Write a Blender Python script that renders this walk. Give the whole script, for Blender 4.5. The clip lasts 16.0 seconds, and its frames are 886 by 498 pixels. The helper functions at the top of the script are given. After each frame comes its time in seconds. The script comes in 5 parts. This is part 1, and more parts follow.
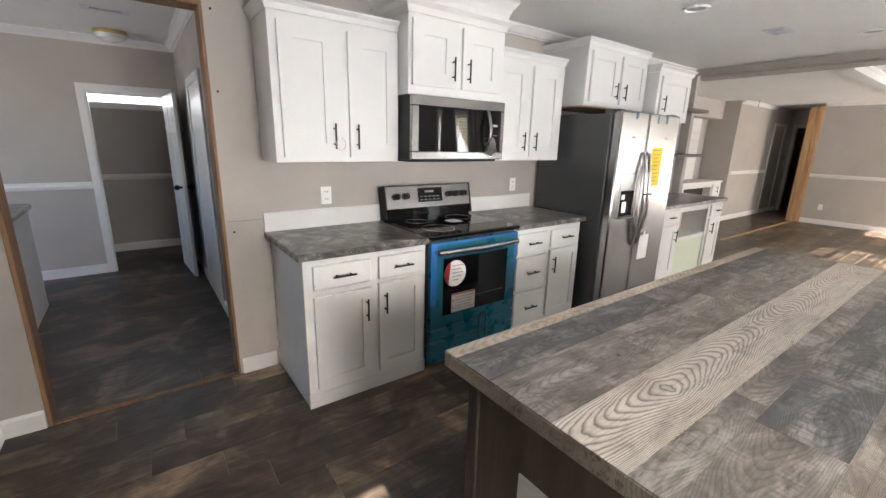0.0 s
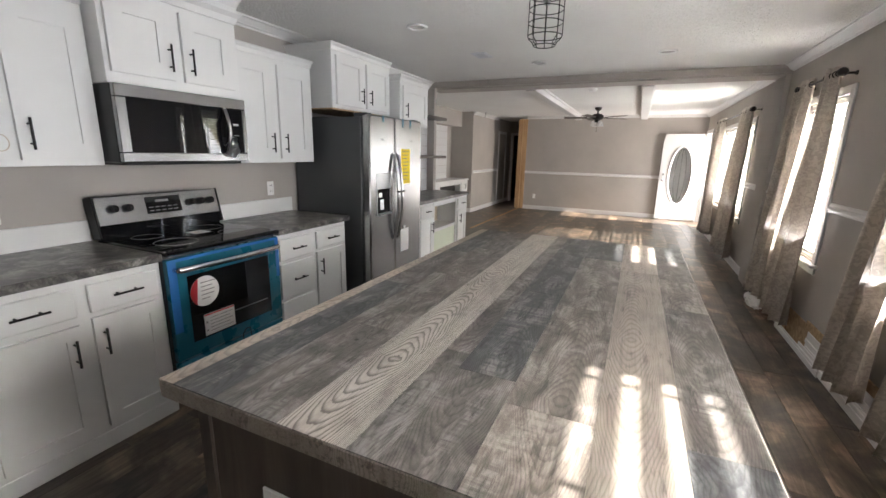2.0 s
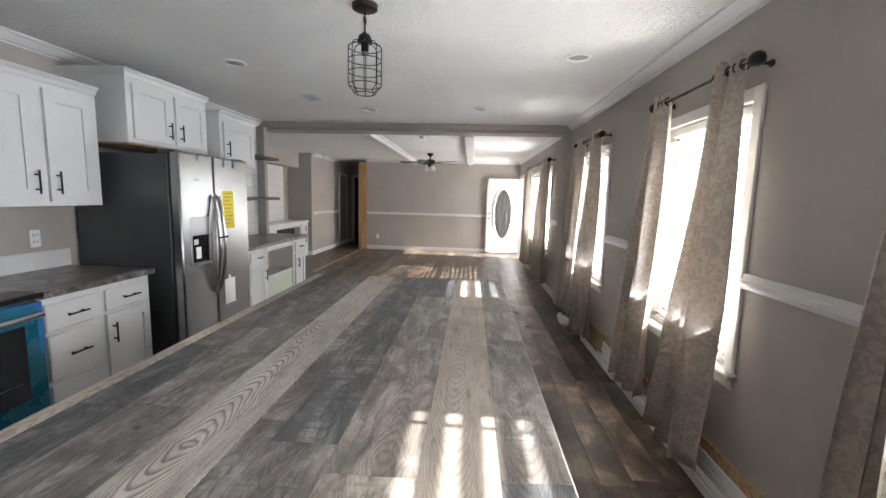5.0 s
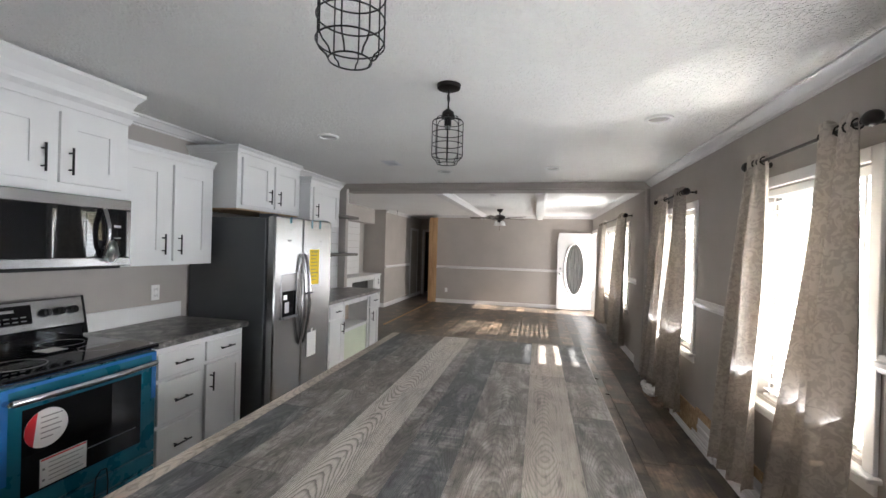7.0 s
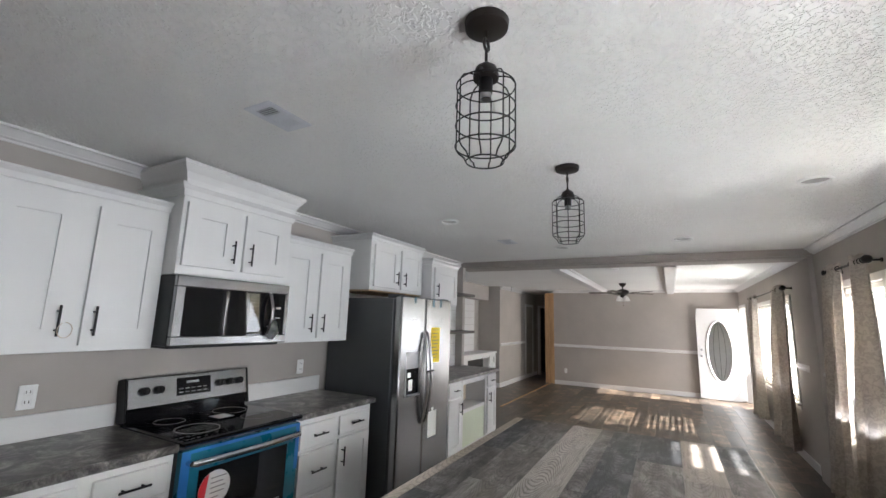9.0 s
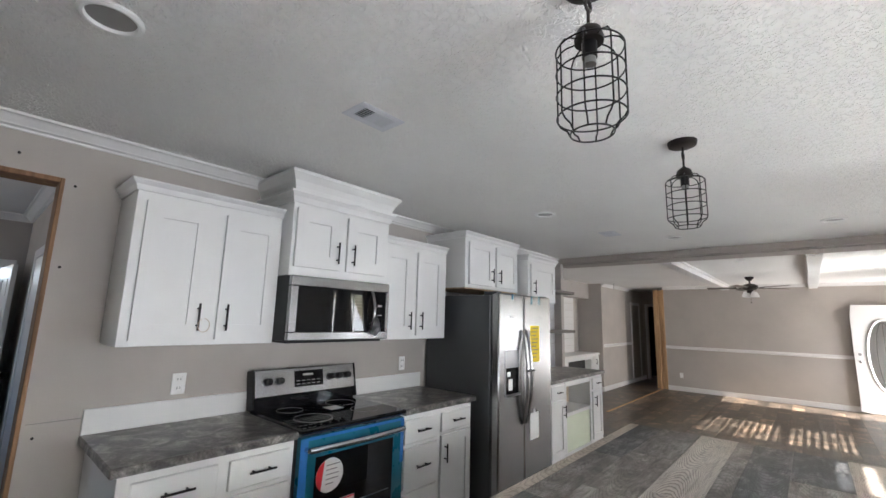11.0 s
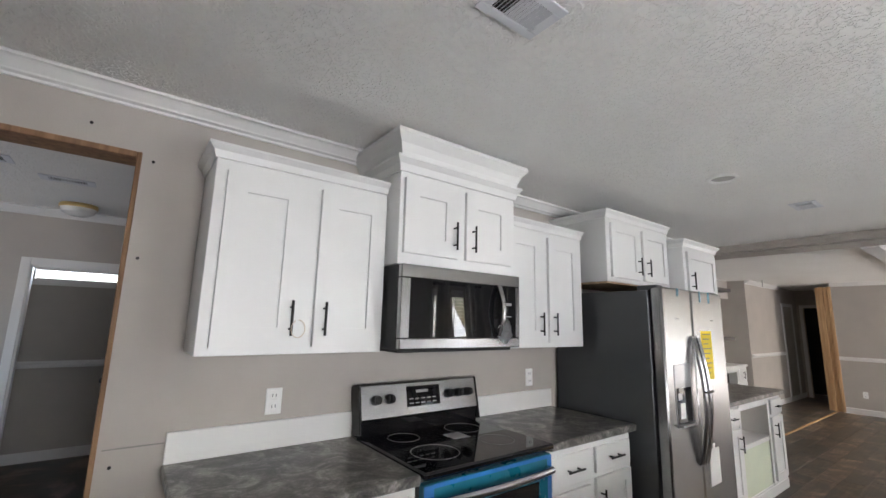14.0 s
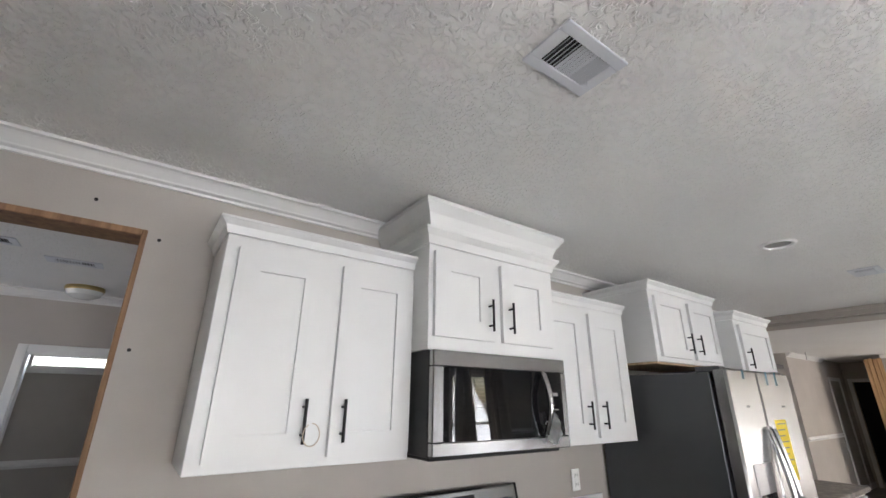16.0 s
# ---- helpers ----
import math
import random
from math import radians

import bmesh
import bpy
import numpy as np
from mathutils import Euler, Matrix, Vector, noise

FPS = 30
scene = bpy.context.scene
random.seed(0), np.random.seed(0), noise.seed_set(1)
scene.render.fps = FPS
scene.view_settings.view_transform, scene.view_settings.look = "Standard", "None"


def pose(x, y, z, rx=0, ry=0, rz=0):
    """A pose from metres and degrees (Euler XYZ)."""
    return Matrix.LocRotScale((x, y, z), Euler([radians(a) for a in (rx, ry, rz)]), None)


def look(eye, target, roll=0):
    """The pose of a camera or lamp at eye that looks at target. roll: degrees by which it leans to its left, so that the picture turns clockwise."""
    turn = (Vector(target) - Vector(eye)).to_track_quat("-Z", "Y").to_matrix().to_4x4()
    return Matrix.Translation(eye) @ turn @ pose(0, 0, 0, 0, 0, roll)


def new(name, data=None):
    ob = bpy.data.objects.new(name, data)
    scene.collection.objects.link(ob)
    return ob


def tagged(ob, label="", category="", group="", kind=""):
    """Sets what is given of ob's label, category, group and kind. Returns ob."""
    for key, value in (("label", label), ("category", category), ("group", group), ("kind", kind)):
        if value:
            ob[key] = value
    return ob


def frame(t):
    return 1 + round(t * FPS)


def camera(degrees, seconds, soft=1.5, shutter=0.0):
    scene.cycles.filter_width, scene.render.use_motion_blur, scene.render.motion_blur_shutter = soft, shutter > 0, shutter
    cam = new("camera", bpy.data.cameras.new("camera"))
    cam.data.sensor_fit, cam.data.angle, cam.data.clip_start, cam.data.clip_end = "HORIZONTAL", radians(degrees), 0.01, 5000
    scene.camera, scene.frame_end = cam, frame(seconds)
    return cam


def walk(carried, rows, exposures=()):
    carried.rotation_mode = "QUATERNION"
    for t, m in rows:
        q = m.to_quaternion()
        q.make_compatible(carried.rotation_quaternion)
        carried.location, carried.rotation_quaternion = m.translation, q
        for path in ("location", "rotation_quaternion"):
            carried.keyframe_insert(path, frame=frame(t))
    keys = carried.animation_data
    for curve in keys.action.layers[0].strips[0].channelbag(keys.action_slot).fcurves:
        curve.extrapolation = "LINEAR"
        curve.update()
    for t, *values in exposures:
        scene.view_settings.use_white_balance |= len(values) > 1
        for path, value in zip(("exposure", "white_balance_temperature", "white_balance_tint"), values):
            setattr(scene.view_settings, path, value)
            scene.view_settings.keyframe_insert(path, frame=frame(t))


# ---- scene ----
cam = camera(93.6, 16.0)
PATH = [
    (0, (-1.33, -2.694, 1.483), (-0.183, -1.134, 0.983), 1.4),
    (0.5, (-1.292, -2.732, 1.48), (0.065, -1.344, 0.996), 1.4),
    (1, (-1.259, -2.765, 1.47), (0.273, -1.568, 0.999), 1.3),
    (1.5, (-1.236, -2.799, 1.461), (0.432, -1.799, 0.998), 1.2),
    (2, (-1.228, -2.831, 1.458), (0.545, -2.026, 1.004), 1.3),
    (2.5, (-1.222, -2.841, 1.465), (0.624, -2.205, 1.03), 1.3),
    (3, (-1.205, -2.859, 1.46), (0.693, -2.369, 1.064), 1.3),
    (3.5, (-1.19, -2.876, 1.468), (0.751, -2.538, 1.127), 1.4),
    (4, (-1.184, -2.901, 1.468), (0.784, -2.7, 1.173), 1.3),
    (4.2, (-1.179, -2.907, 1.468), (0.794, -2.760, 1.189), 1.3),
    (6.3, (-1.163, -2.869, 1.487), (0.819, -2.663, 1.329), 1.4),
    (6.5, (-1.171, -2.862, 1.494), (0.807, -2.591, 1.374), 1.4),
    (7, (-1.186, -2.839, 1.532), (0.763, -2.39, 1.522), 1.6),
    (7.5, (-1.218, -2.815, 1.542), (0.683, -2.205, 1.667), 1.5),
    (8, (-1.228, -2.803, 1.557), (0.615, -2.062, 1.788), 1.7),
    (8.5, (-1.236, -2.796, 1.556), (0.552, -1.95, 1.854), 1.6),
    (9, (-1.246, -2.797, 1.552), (0.486, -1.856, 1.887), 1.7),
    (11.3, (-1.199, -2.706, 1.518), (0.244, -1.360, 1.849), 1.5),
    (11.5, (-1.213, -2.646, 1.513), (0.202, -1.273, 1.849), 1.5),
    (12, (-1.252, -2.476, 1.505), (0.106, -1.047, 1.84), 1.4),
    (12.5, (-1.2, -2.397, 1.499), (0.113, -0.926, 1.83), 1.3),
    (13, (-1.026, -2.294, 1.503), (0.244, -0.784, 1.83), 1.5),
    (13.5, (-0.931, -2.181, 1.499), (0.282, -0.624, 1.826), 1.5),
    (14, (-0.915, -2.075, 1.499), (0.261, -0.493, 1.841), 1.4),
    (14.5, (-0.962, -1.916, 1.535), (0.18, -0.317, 1.91), 1.3),
    (15, (-0.984, -1.87, 1.597), (0.136, -0.272, 2.035), 1.3),
    (15.5, (-0.927, -1.867, 1.592), (0.174, -0.296, 2.158), 0.8),
    (16, (-0.871, -1.842, 1.57), (0.209, -0.302, 2.249), 0.6),
]
EXPOSURES = [(0, 3.58, 6800, 13), (1.5, 3.15, 6600, 12), (4, 2.9, 6300, 11), (7, 2.88, 6250, 11), (9, 2.82, 6200, 11), (11.5, 3.02, 6300, 11), (16, 3.25, 6500, 12)]
walk(cam, [(t, look(eye, target, roll)) for t, eye, target, roll in PATH], EXPOSURES)

# ---- world and light ----
SUN_DIR = Vector((0.05, 1.0, -0.635)).normalized()
world = bpy.data.worlds.new("world")
scene.world = world
world.use_nodes = True
wn = world.node_tree.nodes
sky = wn.new("ShaderNodeTexSky")
sky.sky_type = "NISHITA"
sky.sun_disc = False
sky.sun_elevation = math.asin(-SUN_DIR.z)
sky.sun_rotation = math.atan2(-SUN_DIR.x, -SUN_DIR.y)
world.node_tree.links.new(sky.outputs[0], wn["Background"].inputs[0])
wn["Background"].inputs[1].default_value = 0.06
sun_data = bpy.data.lights.new("sun", "SUN")
sun_data.energy, sun_data.angle, sun_data.color = 5.0, radians(0.6), (1.0, 0.95, 0.87)
sun = new("sun", sun_data)
sun.matrix_world = look((0, -20, 14), Vector((0, -20, 14)) + SUN_DIR)


def window_lamp(x, y, z, w, h, aim, power, color=(1.0, 0.97, 0.93)):
    d = bpy.data.lights.new("window_light", "AREA")
    d.shape, d.size, d.size_y, d.energy, d.color = "RECTANGLE", w, h, power, color
    ob = new("window_light", d)
    ob.matrix_world = look((x, y, z), (x + aim[0], y + aim[1], z + aim[2]))
    return ob


# ---- plan ----
CEIL, WIN_Y, FAR_X, BACK_X = 2.41, -4.17, 10.06, -3.6
UTIL_Y, UTIL_Y2 = 3.0, 4.0
WINDOWS = [(-1.15, -0.18), (0.86, 1.74), (2.85, 3.72), (5.60, 7.75)]
WZ0, WZ1 = 0.69, 1.935
DOOR_X0, DOOR_X1, DOOR_H = 9.16, 9.96, 1.97
for wx0, wx1 in WINDOWS:
    window_lamp((wx0 + wx1) / 2, WIN_Y - 0.24, (WZ0 + WZ1) / 2, wx1 - wx0, WZ1 - WZ0, (0, 1, 0.75), (7 if wx1 < 0 else 7.5 if wx1 < 5 else 4.5) * (wx1 - wx0), (0.88, 0.92, 1.0))
window_lamp((DOOR_X0 + DOOR_X1) / 2, WIN_Y - 0.24, 1.0, 0.9, 1.95, (0, 1, 0.5), 8, (1.0, 0.95, 0.93))
# Blue lamp added outside an unseen west opening to tint the utility room
window_lamp(-3.62, 1.7, 1.4, 1.2, 1.2, (1, 0, 0), 0.6, (0.18, 0.45, 1.0))
window_lamp(-1.335, UTIL_Y2 + 0.2, 1.89, 0.75, 0.12, (0, -1, 0), 0.8, (0.8, 0.9, 1.0))

# ---- materials ----
def mat(name, rough=0.5, metal=0.0):
    m = bpy.data.materials.new(name)
    m.use_nodes = True
    p = m.node_tree.nodes["Principled BSDF"]
    p.inputs["Roughness"].default_value, p.inputs["Metallic"].default_value = rough, metal
    return m, m.node_tree.nodes, m.node_tree.links, p


def coords(n, l, scale=(1, 1, 1), rand=False):
    tc = n.new("ShaderNodeTexCoord")
    mp = n.new("ShaderNodeMapping")
    mp.inputs["Scale"].default_value = scale
    l.new(tc.outputs["Object"], mp.inputs["Vector"])
    if rand:
        oi = n.new("ShaderNodeObjectInfo")
        mul = n.new("ShaderNodeVectorMath")
        mul.operation = "SCALE"
        mul.inputs[0].default_value = (7.3, 31.7, 13.1)
        l.new(oi.outputs["Random"], mul.inputs["Scale"])
        l.new(mul.outputs[0], mp.inputs["Location"])
    return mp.outputs[0]


def noise_tex(n, l, vec, scale, detail=4.0, rough=0.55, distort=0.0):
    t = n.new("ShaderNodeTexNoise")
    t.inputs["Scale"].default_value, t.inputs["Detail"].default_value = scale, detail
    t.inputs["Roughness"].default_value, t.inputs["Distortion"].default_value = rough, distort
    l.new(vec, t.inputs["Vector"])
    return t.outputs["Fac"]


def ramp(n, l, fac, stops):
    r = n.new("ShaderNodeValToRGB")
    e = r.color_ramp.elements
    while len(e) < len(stops):
        e.new(0.5)
    for el, (pos, c) in zip(e, stops):
        el.position, el.color = pos, (*c, 1)
    l.new(fac, r.inputs["Fac"])
    return r.outputs["Color"]


def mixc(n, l, fac, a, b, mode="MIX"):
    m = n.new("ShaderNodeMix")
    m.data_type, m.blend_type = "RGBA", mode
    for sock, v in ((m.inputs[0], fac), (m.inputs[6], a), (m.inputs[7], b)):
        if isinstance(v, (int, float)):
            sock.default_value = v
        elif isinstance(v, tuple):
            sock.default_value = (*v, 1)
        else:
            l.new(v, sock)
    return m.outputs[2]


def bump(n, l, p, height, strength, dist):
    b = n.new("ShaderNodeBump")
    b.inputs["Strength"].default_value, b.inputs["Distance"].default_value = strength, dist
    l.new(height, b.inputs["Height"])
    l.new(b.outputs[0], p.inputs["Normal"])


def paint(name, color, rough=0.5, grain=90.0, depth=0.001, strength=0.25, blotch=0.06, metal=0.0):
    m, n, l, p = mat(name, rough, metal)
    v = coords(n, l)
    big = noise_tex(n, l, v, 1.7, 3)
    dark = tuple(c * (1 - blotch) for c in color)
    lite = tuple(min(1, c * (1 + blotch)) for c in color)
    l.new(ramp(n, l, big, [(0.3, dark), (0.7, lite)]), p.inputs["Base Color"])
    fine = noise_tex(n, l, v, grain, 4)
    bump(n, l, p, fine, strength, depth)
    r = n.new("ShaderNodeMapRange")
    r.inputs["To Min"].default_value, r.inputs["To Max"].default_value = rough * 0.85, min(1, rough * 1.15)
    l.new(noise_tex(n, l, v, 9, 4), r.inputs["Value"])
    l.new(r.outputs[0], p.inputs["Roughness"])
    return m


M_WALL = paint("wall_paint", (0.42, 0.385, 0.35), 0.75, 140, 0.0015, 0.3)
M_WHITE = paint("white_cabinet_paint", (0.70, 0.695, 0.68), 0.38, 60, 0.0006, 0.12, 0.02)
M_TRIM = paint("white_trim_paint", (0.70, 0.69, 0.675), 0.45, 80, 0.0006, 0.15, 0.03)
M_BLACK = paint("black_metal", (0.018, 0.017, 0.016), 0.35, 120, 0.0003, 0.1, 0.1, 0.6)
M_BRONZE = paint("dark_bronze", (0.022, 0.017, 0.014), 0.45, 200, 0.0005, 0.3, 0.2, 0.4)
M_PLASTIC_W = paint("white_plastic", (0.82, 0.82, 0.80), 0.35, 60, 0.0002, 0.1, 0.02)
M_DARKSIDE = paint("fridge_side_grey", (0.075, 0.077, 0.08), 0.42, 500, 0.0006, 0.4, 0.04, 0.2)
M_TEAL = paint("blue_protective_film", (0.008, 0.13, 0.19), 0.28, 14, 0.002, 0.25, 0.12)
M_TAPE = paint("blue_tape", (0.015, 0.14, 0.42), 0.5, 40, 0.0006, 0.2, 0.08)
M_PAPER_W = paint("white_paper", (0.78, 0.77, 0.75), 0.7, 60, 0.0004, 0.1, 0.03)
M_PAPER_Y = paint("yellow_paper", (0.85, 0.62, 0.02), 0.6, 60, 0.0004, 0.1, 0.03)
M_PRINT = paint("printed_grey", (0.25, 0.24, 0.23), 0.7)
M_RED = paint("printed_red", (0.62, 0.02, 0.03), 0.5)
# Near-black: stands for shade in the back room, vents and outlet slots, plus firebox
M_SHADE_AND_BLACK = paint("black_and_painted_shade", (0.03, 0.028, 0.026), 0.8)
M_SLAT = paint("blind_slat", (0.82, 0.81, 0.78), 0.5, 60, 0.0004, 0.1, 0.02)


def ceiling_material():
    m, n, l, p = mat("knockdown_ceiling", 0.85)
    v = coords(n, l)
    l.new(ramp(n, l, noise_tex(n, l, v, 1.3, 3), [(0.3, (0.80, 0.785, 0.76)), (0.7, (0.84, 0.83, 0.805))]), p.inputs["Base Color"])
    h = noise_tex(n, l, v, 40, 2.5, 0.5, 1.1)
    flat = ramp(n, l, h, [(0.47, (0, 0, 0)), (0.56, (1, 1, 1))])
    bump(n, l, p, flat, 0.9, 0.007)
    return m


def stainless(name, base=0.38, rough=0.26, vertical=True):
    m, n, l, p = mat(name, rough, 1.0)
    v = coords(n, l, (260, 260, 3) if vertical else (3, 260, 260))
    f = noise_tex(n, l, v, 1.0, 3)
    l.new(ramp(n, l, f, [(0.3, (base * 0.97, base * 0.965, base * 0.96)), (0.7, (base * 1.05, base * 1.04, base * 1.03))]), p.inputs["Base Color"])
    r = n.new("ShaderNodeMapRange")
    r.inputs["To Min"].default_value, r.inputs["To Max"].default_value = rough * 0.92, rough * 1.1
    l.new(f, r.inputs["Value"])
    l.new(r.outputs[0], p.inputs["Roughness"])
    bump(n, l, p, noise_tex(n, l, coords(n, l), 2.2, 1), 0.08, 0.01)
    return m


def floor_material():
    m, n, l, p = mat("dark_vinyl_plank", 0.4)
    v = coords(n, l, (1, 1, 1), True)
    vs = coords(n, l, (1.2, 14, 14), True)
    patch = noise_tex(n, l, v, 3.2, 5, 0.6, 0.6)
    grain = noise_tex(n, l, vs, 3.0, 7, 0.65, 0.8)
    oi = n.new("ShaderNodeObjectInfo")
    c1 = ramp(n, l, patch, [(0.34, (0.03, 0.024, 0.019)), (0.5, (0.09, 0.071, 0.056)), (0.64, (0.24, 0.19, 0.15))])
    c2 = ramp(n, l, grain, [(0.3, (0.45, 0.42, 0.4)), (0.65, (1.1, 1.08, 1.05))])
    c = mixc(n, l, 1.0, c1, c2, "MULTIPLY")
    tint = ramp(n, l, oi.outputs["Random"], [(0.0, (0.6, 0.6, 0.6)), (0.55, (1.0, 0.98, 0.95)), (1.0, (1.7, 1.55, 1.4))])
    l.new(mixc(n, l, 1.0, c, tint, "MULTIPLY"), p.inputs["Base Color"])
    r = n.new("ShaderNodeMapRange")
    r.inputs["To Min"].default_value, r.inputs["To Max"].default_value = 0.26, 0.5
    l.new(patch, r.inputs["Value"])
    l.new(r.outputs[0], p.inputs["Roughness"])
    bump(n, l, p, grain, 0.25, 0.002)
    return m


def math_node(n, l, op, a, b=0.0, c=0.0):
    m = n.new("ShaderNodeMath")
    m.operation = op
    for sock, v in zip(m.inputs, (a, b, c)):
        if isinstance(v, (int, float)):
            sock.default_value = v
        else:
            l.new(v, sock)
    return m.outputs[0]


def plank_material(name, dark, mid, light, ring=0.5, scrape=0.5):
    """Printed weathered-wood laminate: nested cathedral figure, long grain, whitewashed scrapes, saw marks and knots."""
    m, n, l, p = mat(name, 0.36)
    v = coords(n, l, (1, 1, 1), True)
    tc = n.new("ShaderNodeTexCoord")
    oi = n.new("ShaderNodeObjectInfo")
    sep = n.new("ShaderNodeSeparateXYZ")
    l.new(tc.outputs["Object"], sep.inputs[0])
    rnd = oi.outputs["Random"]
    # figure: contours of along-the-plank distance plus a parabola across it
    along = math_node(n, l, "PINGPONG", math_node(n, l, "MULTIPLY_ADD", rnd, 3.7, sep.outputs["X"]), 0.62)
    mid_y = math_node(n, l, "MULTIPLY_ADD", rnd, 0.05, -0.025)
    wander = noise_tex(n, l, coords(n, l, (1.5, 3, 3), True), 1.6, 2, 0.5)
    y = math_node(n, l, "ADD", math_node(n, l, "ADD", sep.outputs["Y"], mid_y), math_node(n, l, "MULTIPLY_ADD", wander, 0.09, -0.045))
    hill = math_node(n, l, "MULTIPLY", math_node(n, l, "MULTIPLY", y, y), 62.0)
    rough_edge = noise_tex(n, l, coords(n, l, (7, 34, 34), True), 1.0, 4, 0.6)
    val = math_node(n, l, "ADD", math_node(n, l, "ADD", along, hill), math_node(n, l, "MULTIPLY", rough_edge, 0.045))
    saw_v = math_node(n, l, "FRACT", math_node(n, l, "DIVIDE", val, 0.042))
    rings = ramp(n, l, saw_v, [(0.0, (0.16, 0.15, 0.14)), (0.08, (0.95, 0.95, 0.95)), (0.5, (1.06, 1.06, 1.06)), (0.68, (0.75, 0.74, 0.73)), (0.9, (0.16, 0.15, 0.14))])
    blot = noise_tex(n, l, coords(n, l, (0.9, 2.4, 1), True), 5.5, 8, 0.7, 0.6)
    base = ramp(n, l, blot, [(0.34, dark), (0.5, mid), (0.66, light)])
    c = mixc(n, l, ring, base, mixc(n, l, 1.0, base, rings, "MULTIPLY"))
    grain = noise_tex(n, l, coords(n, l, (2.2, 105, 105), True), 1.6, 5, 0.6)
    lines = ramp(n, l, grain, [(0.36, (0.55, 0.54, 0.53)), (0.5, (1.04, 1.03, 1.02))])
    c = mixc(n, l, 0.5, c, mixc(n, l, 1.0, c, lines, "MULTIPLY"))
    # whitewashed scrapes, broken by crosswise saw marks
    saw = noise_tex(n, l, coords(n, l, (70, 3.0, 2), True), 1.0, 5, 0.7)
    broken = noise_tex(n, l, coords(n, l, (9, 60, 60), True), 1.0, 8, 0.72, 0.3)
    place = noise_tex(n, l, coords(n, l, (1.3, 2.6, 1), True), 3.6, 4, 0.6, 0.4)
    where = math_node(n, l, "MULTIPLY", ramp(n, l, place, [(0.5, (0, 0, 0)), (0.62, (1, 1, 1))]), ramp(n, l, broken, [(0.42, (0, 0, 0)), (0.54, (1, 1, 1))]))
    where = math_node(n, l, "MULTIPLY", where, ramp(n, l, saw, [(0.38, (0.15, 0.15, 0.15)), (0.56, (1, 1, 1))]))
    c = mixc(n, l, math_node(n, l, "MULTIPLY", where, scrape), c, (0.42, 0.40, 0.375))
    wear = ramp(n, l, broken, [(0.40, (0.42, 0.42, 0.42)), (0.47, (1.0, 1.0, 1.0))])
    worn = ramp(n, l, noise_tex(n, l, v, 8, 4, 0.6), [(0.42, (0.0, 0.0, 0.0)), (0.6, (0.8, 0.8, 0.8))])
    c = mixc(n, l, worn, c, mixc(n, l, 1.0, c, wear, "MULTIPLY"))
    tone = ramp(n, l, rnd, [(0.0, (0.85, 0.86, 0.88)), (0.5, (1.08, 1.08, 1.08)), (1.0, (1.3, 1.26, 1.22))])
    c = mixc(n, l, 1.0, c, tone, "MULTIPLY")
    knots = n.new("ShaderNodeTexVoronoi")
    knots.inputs["Scale"].default_value = 5.0
    l.new(v, knots.inputs["Vector"])
    c = mixc(n, l, 1.0, c, ramp(n, l, knots.outputs["Distance"], [(0.025, (0.25, 0.22, 0.2)), (0.05, (1, 1, 1))]), "MULTIPLY")
    l.new(c, p.inputs["Base Color"])
    r = n.new("ShaderNodeMapRange")
    r.inputs["To Min"].default_value, r.inputs["To Max"].default_value = 0.34, 0.5
    l.new(blot, r.inputs["Value"])
    l.new(r.outputs[0], p.inputs["Roughness"])
    bump(n, l, p, grain, 0.12, 0.0008)
    return m


def stone_laminate():
    m, n, l, p = mat("grey_stone_laminate", 0.3)
    v = coords(n, l)
    a = noise_tex(n, l, v, 7, 8, 0.68, 1.2)
    b = noise_tex(n, l, v, 60, 5, 0.7)
    c = ramp(n, l, a, [(0.32, (0.02, 0.018, 0.017)), (0.46, (0.10, 0.093, 0.087)), (0.56, (0.21, 0.195, 0.18)), (0.68, (0.42, 0.40, 0.375))])
    s = ramp(n, l, b, [(0.35, (0.6, 0.59, 0.58)), (0.6, (1.15, 1.15, 1.15))])
    l.new(mixc(n, l, 1.0, c, s, "MULTIPLY"), p.inputs["Base Color"])
    bump(n, l, p, b, 0.08, 0.0006)
    return m


def raw_wood(name, a, b, axis=(30, 30, 1.6), rough=0.7):
    m, n, l, p = mat(name, rough)
    g = noise_tex(n, l, coords(n, l, axis, True), 1.0, 6, 0.6, 0.6)
    l.new(ramp(n, l, g, [(0.3, a), (0.7, b)]), p.inputs["Base Color"])
    bump(n, l, p, g, 0.3, 0.001)
    return m


def fabric():
    m, n, l, p = mat("damask_curtain", 0.85)
    v = coords(n, l)
    d = noise_tex(n, l, v, 26, 3, 0.5, 1.6)
    w = noise_tex(n, l, coords(n, l, (500, 500, 90)), 1.0, 2)
    c = ramp(n, l, d, [(0.44, (0.42, 0.37, 0.32)), (0.56, (0.57, 0.515, 0.455))])
    l.new(c, p.inputs["Base Color"])
    bump(n, l, p, w, 0.3, 0.0008)
    tr = n.new("ShaderNodeBsdfTranslucent")
    tr.inputs["Color"].default_value = (0.74, 0.67, 0.59, 1)
    mx = n.new("ShaderNodeMixShader")
    mx.inputs[0].default_value = 0.15
    l.new(p.outputs[0], mx.inputs[1])
    l.new(tr.outputs[0], mx.inputs[2])
    l.new(mx.outputs[0], n["Material Output"].inputs["Surface"])
    return m


def glass(name, rough=0.02, tint=(0.95, 0.97, 0.97)):
    m, n, l, p = mat(name, rough)
    p.inputs["Base Color"].default_value = (*tint, 1)
    p.inputs["Transmission Weight"].default_value = 1.0
    p.inputs["IOR"].default_value = 1.45
    return m


